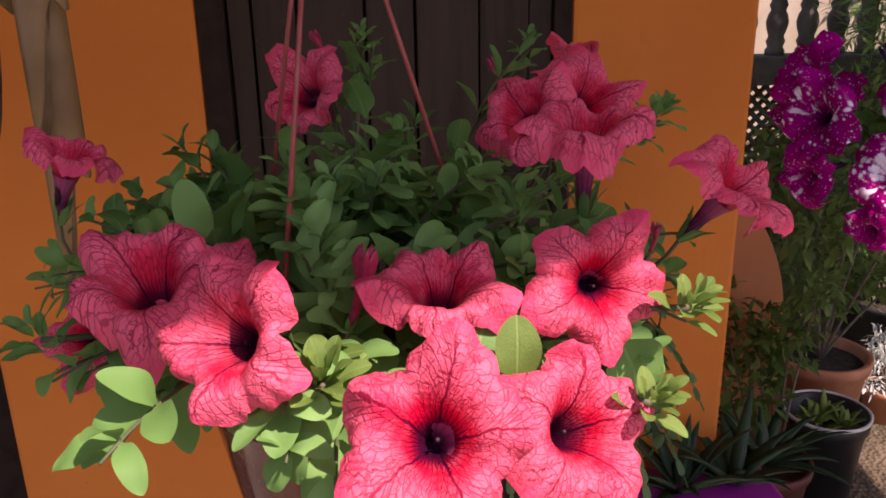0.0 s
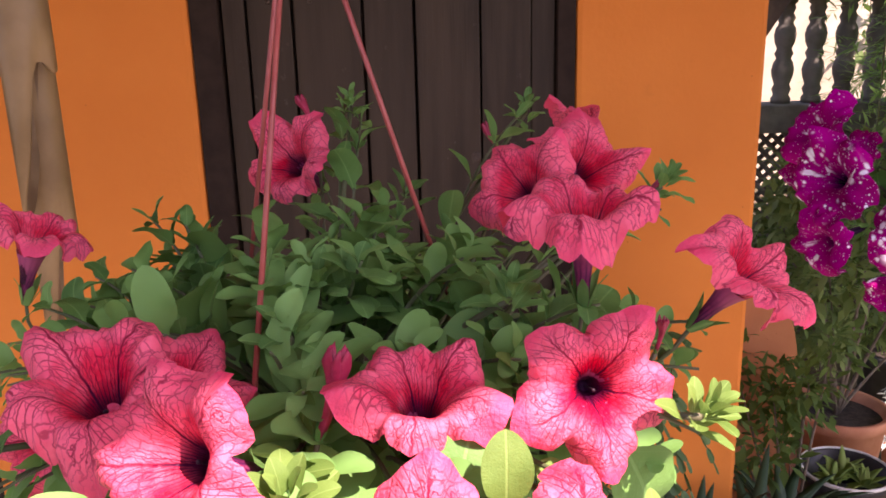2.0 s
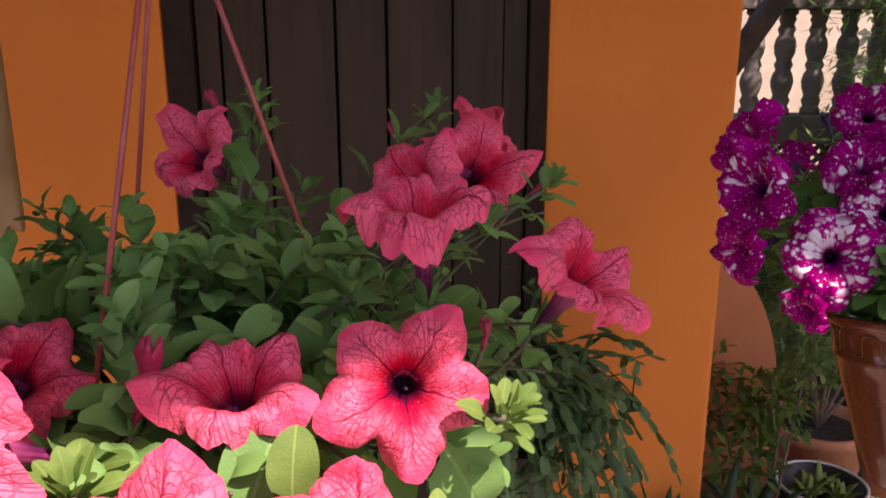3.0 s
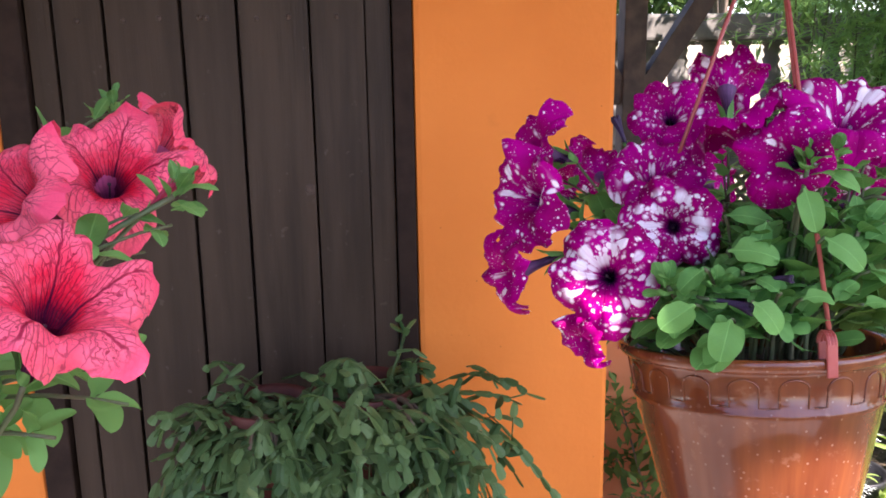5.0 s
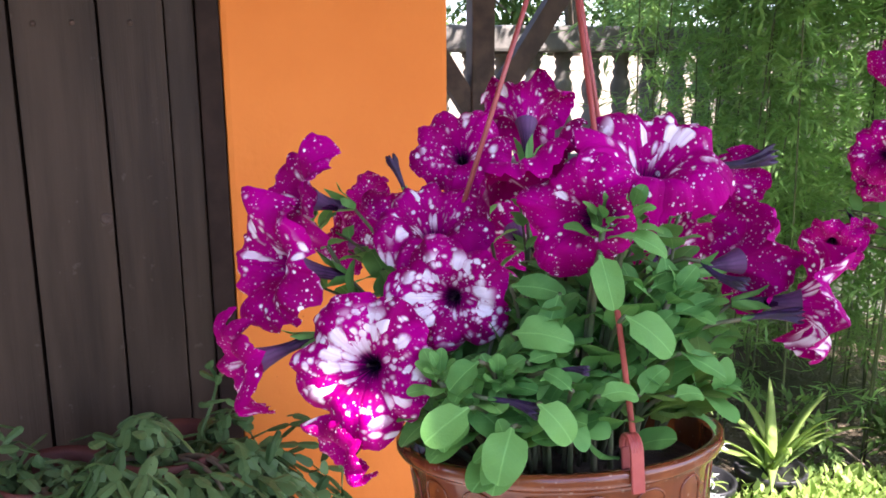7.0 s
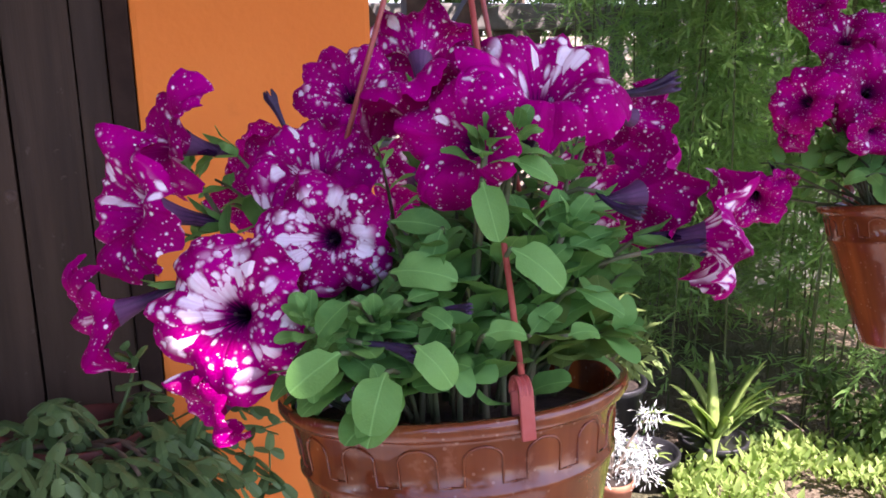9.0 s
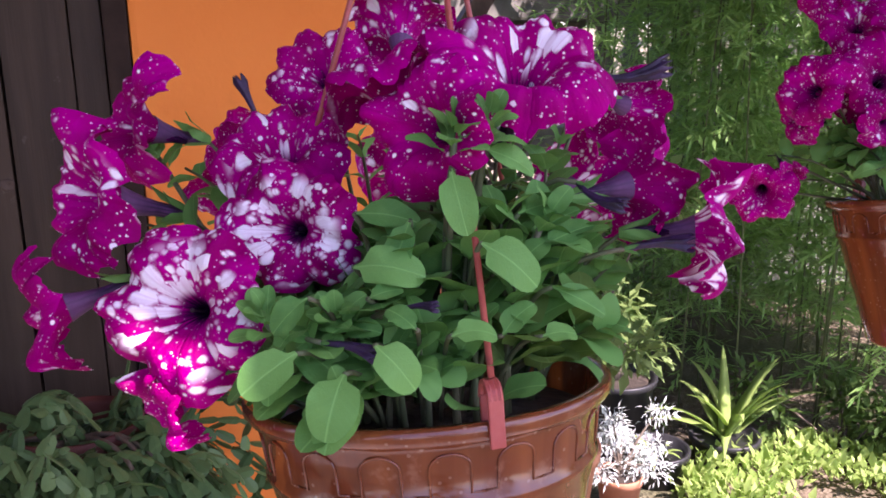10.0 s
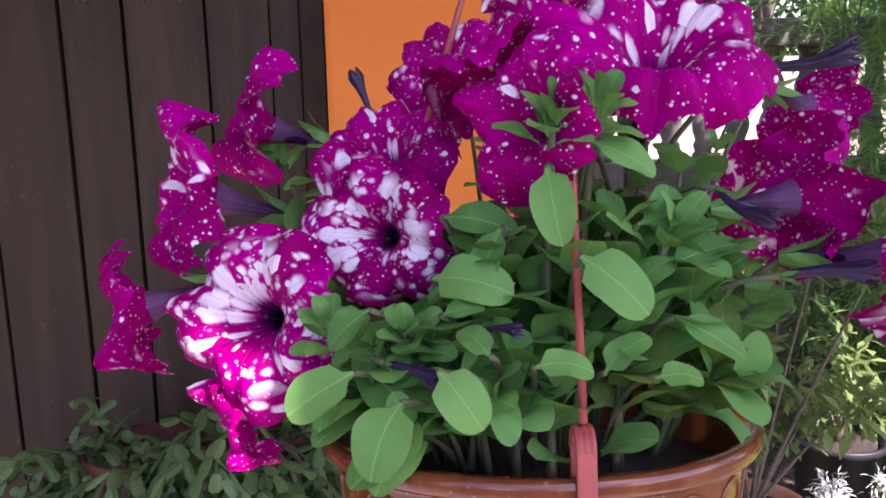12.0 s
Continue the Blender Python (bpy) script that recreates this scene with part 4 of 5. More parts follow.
C_FLOWERS = [
    ((0.812, -0.835, 1.584), (-0.37, -0.85, 0.38), 0.102, 0.17),
    ((0.744, -0.796, 1.569), (-0.92, -0.36, 0.16), 0.090, 0.30),
    ((0.811, -0.848, 1.533), (-0.20, -0.95, -0.25), 0.075, 0.34),
    ((0.826, -0.771, 1.643), (-0.50, -0.57, 0.65), 0.086, 0.26),
    ((0.866, -0.806, 1.641), (-0.17, -0.73, 0.66), 0.091, 0.21),
    ((0.870, -0.858, 1.568), (0.03, -0.93, 0.36), 0.088, 0.21),
    ((0.899, -0.780, 1.699), (-0.04, -0.50, 0.86), 0.094, 0.26),
    ((0.931, -0.831, 1.621), (0.32, -0.73, 0.61), 0.091, 0.26),
    ((0.820, -0.727, 1.684), (-0.70, -0.17, 0.69), 0.081, 0.34),
    ((0.734, -0.743, 1.446), (-0.64, -0.75, -0.18), 0.085, 0.38),
    ((0.768, -0.762, 1.539), (-0.95, -0.23, 0.24), 0.072, 0.47),
    ((0.834, -0.776, 1.563), (-0.68, -0.61, 0.41), 0.079, 0.26),
    ((0.759, -0.755, 1.470), (-0.01, -0.72, -0.69), 0.052, 0.51),
]


def petunia_basket(label, at_, hooks, flowers, kind, seed, shoots, meshes, size, apex_z=0.385, lean=(0, 0), parts_max=290, white=None, plain=0.32):
    b = hanging_basket(label, at_, hooks, (at_[0] + lean[0], at_[1] + lean[1], at_[2] + apex_z))
    rng = random.Random(seed)
    o = Vector(at_)
    local = []
    for k, (p, nrm, d, cup) in enumerate(flowers):
        q = Vector(p) - o
        nv = Vector(nrm).normalized()
        back = q - nv * d * 0.7
        root = Vector((back.x, back.y, 0)).normalized() * 0.05 + Vector((rng.uniform(-.02, .02), rng.uniform(-.02, .02), -0.015))
        add_flower(b, q, nv, d, cup, kind, seed * 100 + k, root, (white or {}).get(k, plain + 0.12 * math.sin(7.0 * k)))
        local.append((q, nv, d))
        # leafy end of the flowering shoot, behind the flower
        shoots.append((root, back - nv * 0.012 + Vector((rng.uniform(-.02, .02), rng.uniform(-.02, .02), -0.015)), 5, size * 0.75))
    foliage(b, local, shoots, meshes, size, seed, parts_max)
    return b


rng_a = random.Random(11)
shoots_a = dome(rng_a, 76, 0.11, 0.245, 0.150, length=(0.034, 0.058), pairs=(4, 5))
for p in ((-0.462, -1.535, 1.490), (-0.274, -1.516, 1.512), (-0.304, -1.558, 1.480)):
    q = Vector(p) - Vector(A_AT)
    shoots_a.insert(0, (q.normalized() * 0.06, q, 5, 0.034, LEAVES_TIP))
for k in range(13):
    a = radians(-90 + rng_a.uniform(-75, 75))
    rr = rng_a.uniform(0.13, 0.225)
    shoots_a.append((Vector((math.cos(a), math.sin(a), 0)) * 0.08, Vector((rr * math.cos(a), rr * math.sin(a), rng_a.uniform(-0.03, 0.05))), 4, rng_a.uniform(0.032, 0.052)))
for p in ((-0.594, -1.233, 1.561), (-0.565, -1.254, 1.563), (-0.630, -1.362, 1.537), (-0.614, -1.301, 1.536), (-0.435, -1.120, 1.623), (-0.451, -1.097, 1.631), (-0.399, -1.180, 1.565),
          (-0.289, -1.108, 1.619), (-0.216, -1.273, 1.561), (-0.231, -1.417, 1.527), (-0.228, -1.271, 1.570), (-0.297, -1.420, 1.542), (-0.562, -1.263, 1.531)):
    q = Vector(p) - Vector(A_AT)
    shoots_a.insert(0, (Vector((q.x, q.y, 0)).normalized() * 0.07, q, 4, 0.042))
basket_a = petunia_basket("coral pink veined petunias in a hanging brown pot", A_AT, (12, -108, 132), A_FLOWERS, "pink", 21, shoots_a, LEAVES_A, 0.045, apex_z=0.378, lean=(-0.002, 0.027), parts_max=190)
oa = Vector(A_AT)


def tip_rosette(basket, p, axis, count, length, leaves, seed):
    """A tuft of young leaves at the end of a shoot."""
    rng = random.Random(seed)
    z = Vector(axis).normalized()
    u = z.orthogonal().normalized()
    v = z.cross(u)
    for k in range(count):
        s = k / count
        a = 2.4 * k
        out = math.cos(a) * u + math.sin(a) * v
        along = (out * (1.0 - 0.75 * s) + z * (0.35 + 0.9 * s)).normalized()
        base = Vector(p) + z * (0.022 * s - 0.010) + out * 0.003
        part("leaf", rng.choice(leaves), None, basket, m=leaf_pose(base, along, z + Vector((0, 0, 0.4)) - out * 0.3, length * (1.0 - 0.5 * s) * rng.uniform(0.85, 1.15)))


for k, (p, ax, n, ln) in enumerate((((-0.462, -1.530, 1.492), (0.1, -0.4, 1), 15, 0.032), ((-0.272, -1.512, 1.518), (0.5, -0.4, 0.8), 16, 0.022), ((-0.304, -1.556, 1.488), (0.4, -0.5, 0.8), 14, 0.021), ((-0.564, -1.476, 1.462), (-0.4, -0.5, 0.8), 8, 0.022),
                                    ((-0.617, -1.476, 1.500), (-0.5, -0.3, 1), 10, 0.024), ((-0.347, -1.416, 1.546), (0.0, -0.3, 1), 10, 0.026), ((-0.458, -1.369, 1.543), (0.0, -0.3, 1), 10, 0.028), ((-0.471, -1.413, 1.528), (0.0, -0.4, 1), 11, 0.028),
                                    ((-0.445, -1.119, 1.628), (0.0, -0.2, 1), 9, 0.022), ((-0.289, -1.109, 1.617), (0.0, -0.2, 1), 9, 0.022), ((-0.215, -1.269, 1.577), (0.5, -0.2, 0.8), 10, 0.026))):
    q = Vector(p) - oa
    part("stem", sweep(bend(q.normalized() * 0.06, q * 0.6 + Vector((0, 0, 0.01)), q, 8), 0.0019, 7), STEM, basket_a)
    tip_rosette(basket_a, q, ax, n, ln, LEAVES_TIP if k < 3 else LEAVES_A, 300 + k)
# two broad leaves at the sunny front
for p, along, up, ln, wide, mesh in (((-0.366, -1.538, 1.492), (0.05, 0.20, 1.0), (0.0, -1.0, 0.35), 0.034, 1.25, LEAVES_TIP[1]), ((-0.392, -1.520, 1.470), (0.30, 0.35, 0.85), (0.1, -0.85, 0.45), 0.056, 1.25, LEAVES_A[4]),
                                     ((-0.375, -1.500, 1.490), (0.10, 0.65, 0.75), (0.0, -0.75, 0.65), 0.048, 1.30, LEAVES_A[1]), ((-0.480, -1.470, 1.474), (-0.2, -0.2, -0.6), (-0.1, -0.7, 0.7), 0.042, 1.2, LEAVES_A[4]),
                                     ((-0.300, -1.480, 1.490), (0.35, 0.20, -0.75), (0.2, -0.9, 0.3), 0.060, 1.3, LEAVES_A[4])):
    part("leaf", mesh, None, basket_a, m=leaf_pose(Vector(p) - oa, along, up, ln, wide))
    part("stem", sweep(bend(Vector((0, -0.05, -0.01)), (Vector(p) - oa) * 0.7 + Vector((0, 0, 0.0)), Vector(p) - oa, 6), 0.0016, 6), STEM, basket_a)
for k, (p, d, ln) in enumerate((((-0.451, -1.483, 1.500), (0.28, 0.10, 1.0), 0.046), ((-0.482, -1.099, 1.605), (-0.3, 0.0, 1.0), 0.032), ((-0.279, -1.464, 1.530), (0.1, -0.2, 1.0), 0.020),
                                ((-0.230, -1.269, 1.570), (0.7, -0.1, 0.6), 0.022), ((-0.318, -1.134, 1.590), (-0.5, 0.0, 0.9), 0.024))):
    add_bud(basket_a, Vector(p) - oa, d, ln, BUD_PINK, k, Vector(((p[0] - oa.x) * 0.4, (p[1] - oa.y) * 0.4, 0.0)))

rng_b = random.Random(12)
shoots_b = dome(rng_b, 34, 0.09, 0.112, 0.150, length=(0.032, 0.044), pairs=(3, 4))
for k, p in enumerate(((0.118, -1.171, 1.460), (0.151, -1.189, 1.448), (0.182, -1.180, 1.460), (0.192, -1.143, 1.498), (0.201, -1.108, 1.522), (0.138, -1.160, 1.478), (0.229, -1.162, 1.532),
                       (0.248, -1.155, 1.530), (0.251, -1.172, 1.502), (0.301, -1.155, 1.470), (0.289, -1.155, 1.512), (0.251, -1.169, 1.469), (0.280, -1.144, 1.558), (0.218, -1.167, 1.455),
                       (0.301, -1.143, 1.529), (0.202, -1.170, 1.477), (0.161, -1.161, 1.489), (0.180, -1.107, 1.510), (0.220, -1.133, 1.514), (0.135, -1.153, 1.456), (0.086, -0.963, 1.538),
                       (0.060, -1.006, 1.508), (0.095, -0.967, 1.523), (0.280, -1.157, 1.447), (0.325, -1.135, 1.488))):
    q = Vector(p) - Vector(B_AT)
    root = Vector((q.x, q.y, 0)).normalized() * 0.07
    shoots_b.insert(0, (root, q, 3, 0.043 if k % 3 else 0.037) + ((LEAVES_TIP_B,) if k in (9, 11, 23) else ()))
basket_b = petunia_basket("magenta petunias speckled white in a hanging brown pot", B_AT, (-88, 32, 152), B_FLOWERS, "speckled", 22, shoots_b, LEAVES_B, 0.038, apex_z=0.368, lean=(0.013, 0.041), parts_max=285, white={0: 0.74, 2: 0.12, 3: 0.20, 4: 0.18, 9: 0.22, 13: 0.15, 7: 0.70, 6: 0.52, 10: 0.34, 14: 0.56, 1: 0.25, 8: 0.4})
ob = Vector(B_AT)
for k, (p, ax, n, ln) in enumerate((((0.217, -1.172, 1.572), (0.1, -0.4, 1), 12, 0.022), ((0.236, -1.165, 1.575), (0.3, -0.4, 0.9), 10, 0.022), ((0.122, -1.155, 1.480), (-0.1, -0.5, 0.8), 12, 0.022), ((0.156, -1.165, 1.480), (-0.2, -0.6, 0.6), 12, 0.022),
                                    ((0.269, -1.160, 1.520), (0.4, -0.5, 0.8), 9, 0.030), ((0.069, -0.958, 1.545), (-0.4, -0.3, 0.8), 9, 0.028))):
    q = Vector(p) - ob
    part("stem", sweep(bend(Vector((q.x, q.y, 0)) * 0.6, Vector((q.x * 0.8, q.y * 0.8, q.z * 0.6)), q, 8), 0.0019, 7), STEM, basket_b)
    tip_rosette(basket_b, q, ax, n, ln, LEAVES_B, 340 + k)
# short leafy shoots that fill the pot down to its rim
rng_low = random.Random(17)
for k in range(54):
    ang = radians(rng_low.uniform(-190, 10))
    rad = rng_low.uniform(0.040, 0.084)
    out = Vector((math.cos(ang), math.sin(ang), 0))
    q = out * rad + Vector((0, 0, rng_low.uniform(0.016, 0.055)))
    along = (out * rng_low.uniform(0.3, 1.0) + Vector((rng_low.uniform(-.6, .6), rng_low.uniform(-.4, .4), rng_low.uniform(0.4, 0.9)))).normalized()
    part("leaf", LEAVES_B[k % 5], None, basket_b, m=leaf_pose(q, along, Vector((0, 0, 1)) + out * 0.5, rng_low.uniform(0.020, 0.034), rng_low.uniform(0.9, 1.15)))
# broad rounded leaves over the rim of the pot
for k, (p, along, up, ln, wide) in enumerate((
        ((0.172, -1.137, 1.531), (0.91, -0.42, -0.06), (-0.22, -0.57, 0.79), 0.037, 0.90),
        ((0.167, -1.157, 1.507), (0.86, -0.50, -0.00), (-0.26, -0.65, 0.71), 0.041, 0.95),
        ((0.133, -1.182, 1.473), (-0.87, -0.21, -0.45), (-0.16, -0.63, 0.76), 0.035, 1.35),
        ((0.153, -1.199, 1.466), (-0.44, -0.57, -0.69), (-0.26, -0.75, 0.60), 0.032, 1.25),
        ((0.215, -1.173, 1.557), (0.09, -0.48, -0.87), (-0.36, -0.74, 0.57), 0.034, 0.75),
        ((0.234, -1.167, 1.566), (0.90, -0.18, -0.39), (-0.30, -0.56, 0.77), 0.032, 0.85),
        ((0.227, -1.185, 1.521), (0.71, -0.46, -0.53), (-0.34, -0.61, 0.71), 0.039, 0.95),
        ((0.268, -1.180, 1.493), (0.86, -0.20, -0.46), (-0.31, -0.49, 0.81), 0.036, 0.85),
        ((0.168, -1.200, 1.479), (0.59, -0.51, -0.63), (-0.25, -0.60, 0.76), 0.028, 1.15),
        ((0.140, -1.178, 1.499), (-0.77, 0.01, -0.64), (-0.15, -0.55, 0.82), 0.024, 1.00),
        ((0.189, -1.199, 1.484), (-0.56, 0.69, 0.46), (-0.17, -0.42, 0.89), 0.021, 1.10),
        ((0.237, -1.188, 1.472), (0.72, 0.12, 0.68), (-0.28, -0.50, 0.82), 0.027, 0.90),
        ((0.269, -1.166, 1.512), (0.94, 0.21, 0.26), (-0.32, -0.52, 0.79), 0.038, 0.90),
        ((0.206, -1.199, 1.479), (1.00, -0.06, 0.06), (-0.26, -0.50, 0.83), 0.024, 1.00),
        ((0.257, -1.159, 1.529), (0.96, 0.24, 0.16), (-0.31, -0.53, 0.79), 0.033, 0.90),
        ((0.170, -1.176, 1.495), (0.97, 0.02, 0.25), (-0.17, -0.43, 0.89), 0.020, 1.10),
        ((0.257, -1.193, 1.471), (1.00, -0.04, 0.08), (-0.30, -0.48, 0.82), 0.022, 1.00),
        ((0.198, -1.155, 1.529), (-0.42, -0.27, -0.86), (-0.22, -0.55, 0.80), 0.033, 1.00),
)):
    q = Vector(p) - ob
    part("leaf", LEAVES_B[k % 5], None, basket_b, m=leaf_pose(q, along, up, ln * (0.96 + 0.06 * math.sin(5 * k)), wide))
    part("stem", sweep(bend(Vector((q.x, q.y, 0)) * 0.6, Vector((q.x * 0.75, q.y * 0.75, q.z * 0.9)), q, 6), 0.0014, 6), STEM, basket_b)
for k, (p, d, ln) in enumerate((((0.146, -1.177, 1.475), (0.77, -0.63, -0.10), 0.030), ((0.185, -1.180, 1.489), (0.77, -0.55, 0.15), 0.020), ((0.291, -1.159, 1.544), (0.5, -0.7, -0.3), 0.030),
                                ((0.135, -1.004, 1.572), (-0.35, 0.14, 0.93), 0.030), ((0.334, -1.092, 1.597), (0.96, -0.22, 0.16), 0.045), ((0.318, -1.165, 1.506), (0.94, -0.34, 0.08), 0.036))):
    add_bud(basket_b, Vector(p) - ob, d, ln, BUD, k, Vector((0, 0, 0.01)))

rng_c = random.Random(13)
shoots_c = dome(rng_c, 26, 0.11, 0.15, 0.13, length=(0.036, 0.05), pairs=(3, 5))
# low white share darkens these flowers to stand for the shade on them
petunia_basket("petunias coloured dark magenta for shade in a hanging brown pot", C_AT, (-150, -30, 90), C_FLOWERS, "speckled", 23, shoots_c, LEAVES_B, 0.042, plain=0.06)


# ---------------------------------------------------------------- things by the door
def bamboo_chime():
    b = thing("bamboo_chime", "dry bamboo tubes with slanting cut ends hung by the wall", "wind chime", (-0.868, -0.73, 1.56))
    for dx, dy, top, cut, r in ((-0.008, 0.0, 0.75, 0.02, 0.034), (-0.085, 0.02, 0.75, 0.015, 0.036), (-0.03, 0.055, 0.75, -0.22, 0.031)):
        bm = bmesh.new()
        seg, rings = 28, []
        for i in range(12):
            ring = []
            for k in range(seg):
                a = 2 * math.pi * k / seg
                low = cut + 0.10 * math.tanh(2.4 * math.cos(a - 0.25)) - 0.03 * math.cos(2 * a)
                z = low + (top - low) * i / 11
                rr = r * (1 + 0.05 * math.exp(-((z - 0.30) / 0.012) ** 2) + 0.05 * math.exp(-((z - 0.55) / 0.012) ** 2))
                ring.append(bm.verts.new((dx + rr * math.cos(a), dy + rr * math.sin(a), z)))
            rings.append(ring)
        for lo, hi in zip(rings, rings[1:]):
            for k in range(seg):
                j = (k + 1) % seg
                bm.faces.new((lo[k], lo[j], hi[j], hi[k]))
        t = part("bamboo_tube", bm, [CANE, CANE_INSIDE], b)
        mod = t.modifiers.new("wall", "SOLIDIFY")
        mod.thickness, mod.offset, mod.material_offset = 0.005, -1, 1
    for dx, dy in ((-0.008, 0.0), (-0.085, 0.02), (-0.03, 0.055)):
        part("cord", sweep([(dx, dy, 0.70), (dx, dy, 1.07)], 0.0015, 6), CANE, b)
    return b


bamboo_chime()


def segment_chain(bm, line, width, rng):
    """Flat jointed cactus segments along a line."""
    total = [0.0]
    for a, b in zip(line, line[1:]):
        total.append(total[-1] + (b - a).length)
    step = rng.uniform(0.030, 0.042)
    k, s = 0, 0.0
    while s < total[-1] - 0.01:
        e = min(s + step, total[-1])

        def at_(t):
            for i in range(len(line) - 1):
                if total[i + 1] >= t:
                    return line[i].lerp(line[i + 1], (t - total[i]) / max(1e-6, total[i + 1] - total[i]))
            return line[-1]

        a, c = at_(s), at_(e)
        d = (c - a).normalized()
        n = (Vector((0, 0, 1)) + Vector((rng.uniform(-.8, .8), rng.uniform(-.8, .8), 0.2)))
        x = d.cross(n).normalized()
        up = x.cross(d)
        rows = []
        w0 = width * rng.uniform(0.8, 1.15)
        for f, w in ((0.0, 0.42), (0.22, 0.80), (0.5, 0.95), (0.82, 1.0), (1.0, 0.55)):
            p = a + (c - a) * f
            h = 0.0011 if 0 < f < 1 else 0.0007
            rows.append([bm.verts.new(p - x * w0 * w), bm.verts.new(p + up * h * 1.6), bm.verts.new(p + x * w0 * w), bm.verts.new(p - up * h * 1.6)])
        for lo, hi in zip(rows, rows[1:]):
            for q in range(4):
                bm.faces.new((lo[q], lo[(q + 1) % 4], hi[(q + 1) % 4], hi[q]))
        bm.faces.new(rows[-1])
        s = e
    return bm


def leaf_cactus(label, at_, r, h, count, side, seed, sprig=False):
    """A leaf cactus whose jointed stems arch over the rim and hang, most of them towards side."""
    c = thing("leaf_cactus", label, "potted plant", at_, group="leaf cacti on the stand")
    part("pot", lathe([(0.006, 0.0), (r * 0.66, 0.0), (r * 0.88, h - 0.042), (r * 0.98, h - 0.040), (r * 1.02, h - 0.004), (r * 0.98, h), (r * 0.90, h - 0.012), (r * 0.84, h * 0.6)], 40), DARK_CLAY, c, "dark red clay pot")
    part("soil", lathe([(0.001, h - 0.050), (r * 0.86, h - 0.055)], 30), SOIL, c)
    rng = random.Random(seed)
    for k in range(count):
        a = rng.uniform(0, 2 * math.pi)
        d = Vector((math.cos(a), 0.70 * math.sin(a), 0))
        if k % 3:
            d = (d + Vector((side * rng.uniform(0.3, 1.1), -rng.uniform(0.1, 0.6), 0))).normalized()
        if d.y > 0.35:
            d.y = 0.35
        reach = rng.uniform(0.13, 0.34 if side < 0 else 0.37) * (1.0 if d.y < 0.15 else 0.55)
        rise = rng.uniform(-0.025, 0.045) if k % 6 else rng.uniform(0.03, 0.10)
        drop = rng.uniform(0.03, 0.50) * min(1.0, reach / 0.22)
        root = d * r * 0.72 + Vector((0, 0, h - 0.045))
        top = d * reach * 0.62 + Vector((rng.uniform(-.03, .03), 0, h + rise * 1.5))
        out = d * reach * rng.uniform(0.95, 1.1) + Vector((rng.uniform(-.04, .04), rng.uniform(-.04, .02), h + rise - drop))
        line = bend(root, top, out, 14)
        bm = bmesh.new()
        segment_chain(bm, line, rng.uniform(0.0085, 0.0112), rng)
        for q in range(rng.randint(3, 6)):
            i = rng.randint(4, 13)
            d2 = Vector((rng.uniform(-1, 1), rng.uniform(-1, 0.5), rng.uniform(-0.7, 0.4))).normalized() * rng.uniform(0.035, 0.095)
            segment_chain(bm, bend(line[i], line[i] + d2 * 0.5 + Vector((0, 0, 0.012)), line[i] + d2 + Vector((0, 0, -0.025)), 6), rng.uniform(0.0078, 0.0106), rng)
        part("cactus_stem", bm, LEAF_CACTUS, c, smooth=False)
    for k in range(5):
        a = rng.uniform(-2.8, -0.3)
        part("woody_stem", sweep(bend((0.02 * k - 0.05, 0, h - 0.05), (r * 0.9 * math.cos(a), r * 0.9 * math.sin(a), h + 0.03), (r * 1.7 * math.cos(a), r * 1.7 * math.sin(a), h - 0.03), 8), [0.0065 - 0.0004 * i for i in range(9)], 7), STEM_WOODY, c)
    if sprig:
        line = bend((0.03, 0.02, h - 0.04), (0.075, 0.04, h + 0.03), (0.085, 0.05, h + 0.085), 8)
        part("sprig_stem", sweep(line, [0.0042 - 0.0002 * i for i in range(9)], 7), LEAF_CACTUS, c)
        for i, (dx, dy, dz) in enumerate(((-0.030, -0.01, 0.022), (0.022, -0.01, 0.030), (-0.012, -0.02, 0.042), (0.034, 0.0, 0.008), (-0.022, 0.0, 0.004), (0.012, -0.02, 0.046))):
            p = line[8 if i < 3 else 4 + i % 3]
            bm = bmesh.new()
            segment_chain(bm, bend(p, p + Vector((dx, dy, dz)) * 0.6, p + Vector((dx, dy, dz)), 5), 0.0085, rng)
            part("cactus_stem", bm, LEAF_CACTUS, c, smooth=False)
    return c


leaf_cactus("drooping green leaf cactus in a dark red clay pot", (-0.125, -0.20, 0.83), 0.100, 0.212, 104, 1.0, 5, sprig=True)
leaf_cactus("drooping green leaf cactus in a small clay pot", (-0.310, -0.22, 0.83), 0.090, 0.195, 72, -0.8, 6)
st = thing("plant_stand", "dark timber stand under the leaf cacti", "plant stand", (-0.215, -0.20, 0))
part("stand_top", boxed((-0.21, -0.13, 0.795), (0.21, 0.13, 0.83), 0.006), DARK_TIMBER, st, smooth=False)
for sx in (-1, 1):
    for sy in (-1, 1):
        part("leg", boxed((sx * 0.18 - 0.018, sy * 0.10 - 0.018, 0.012), (sx * 0.18 + 0.018, sy * 0.10 + 0.018, 0.794), 0.004), DARK_TIMBER, st, smooth=False)


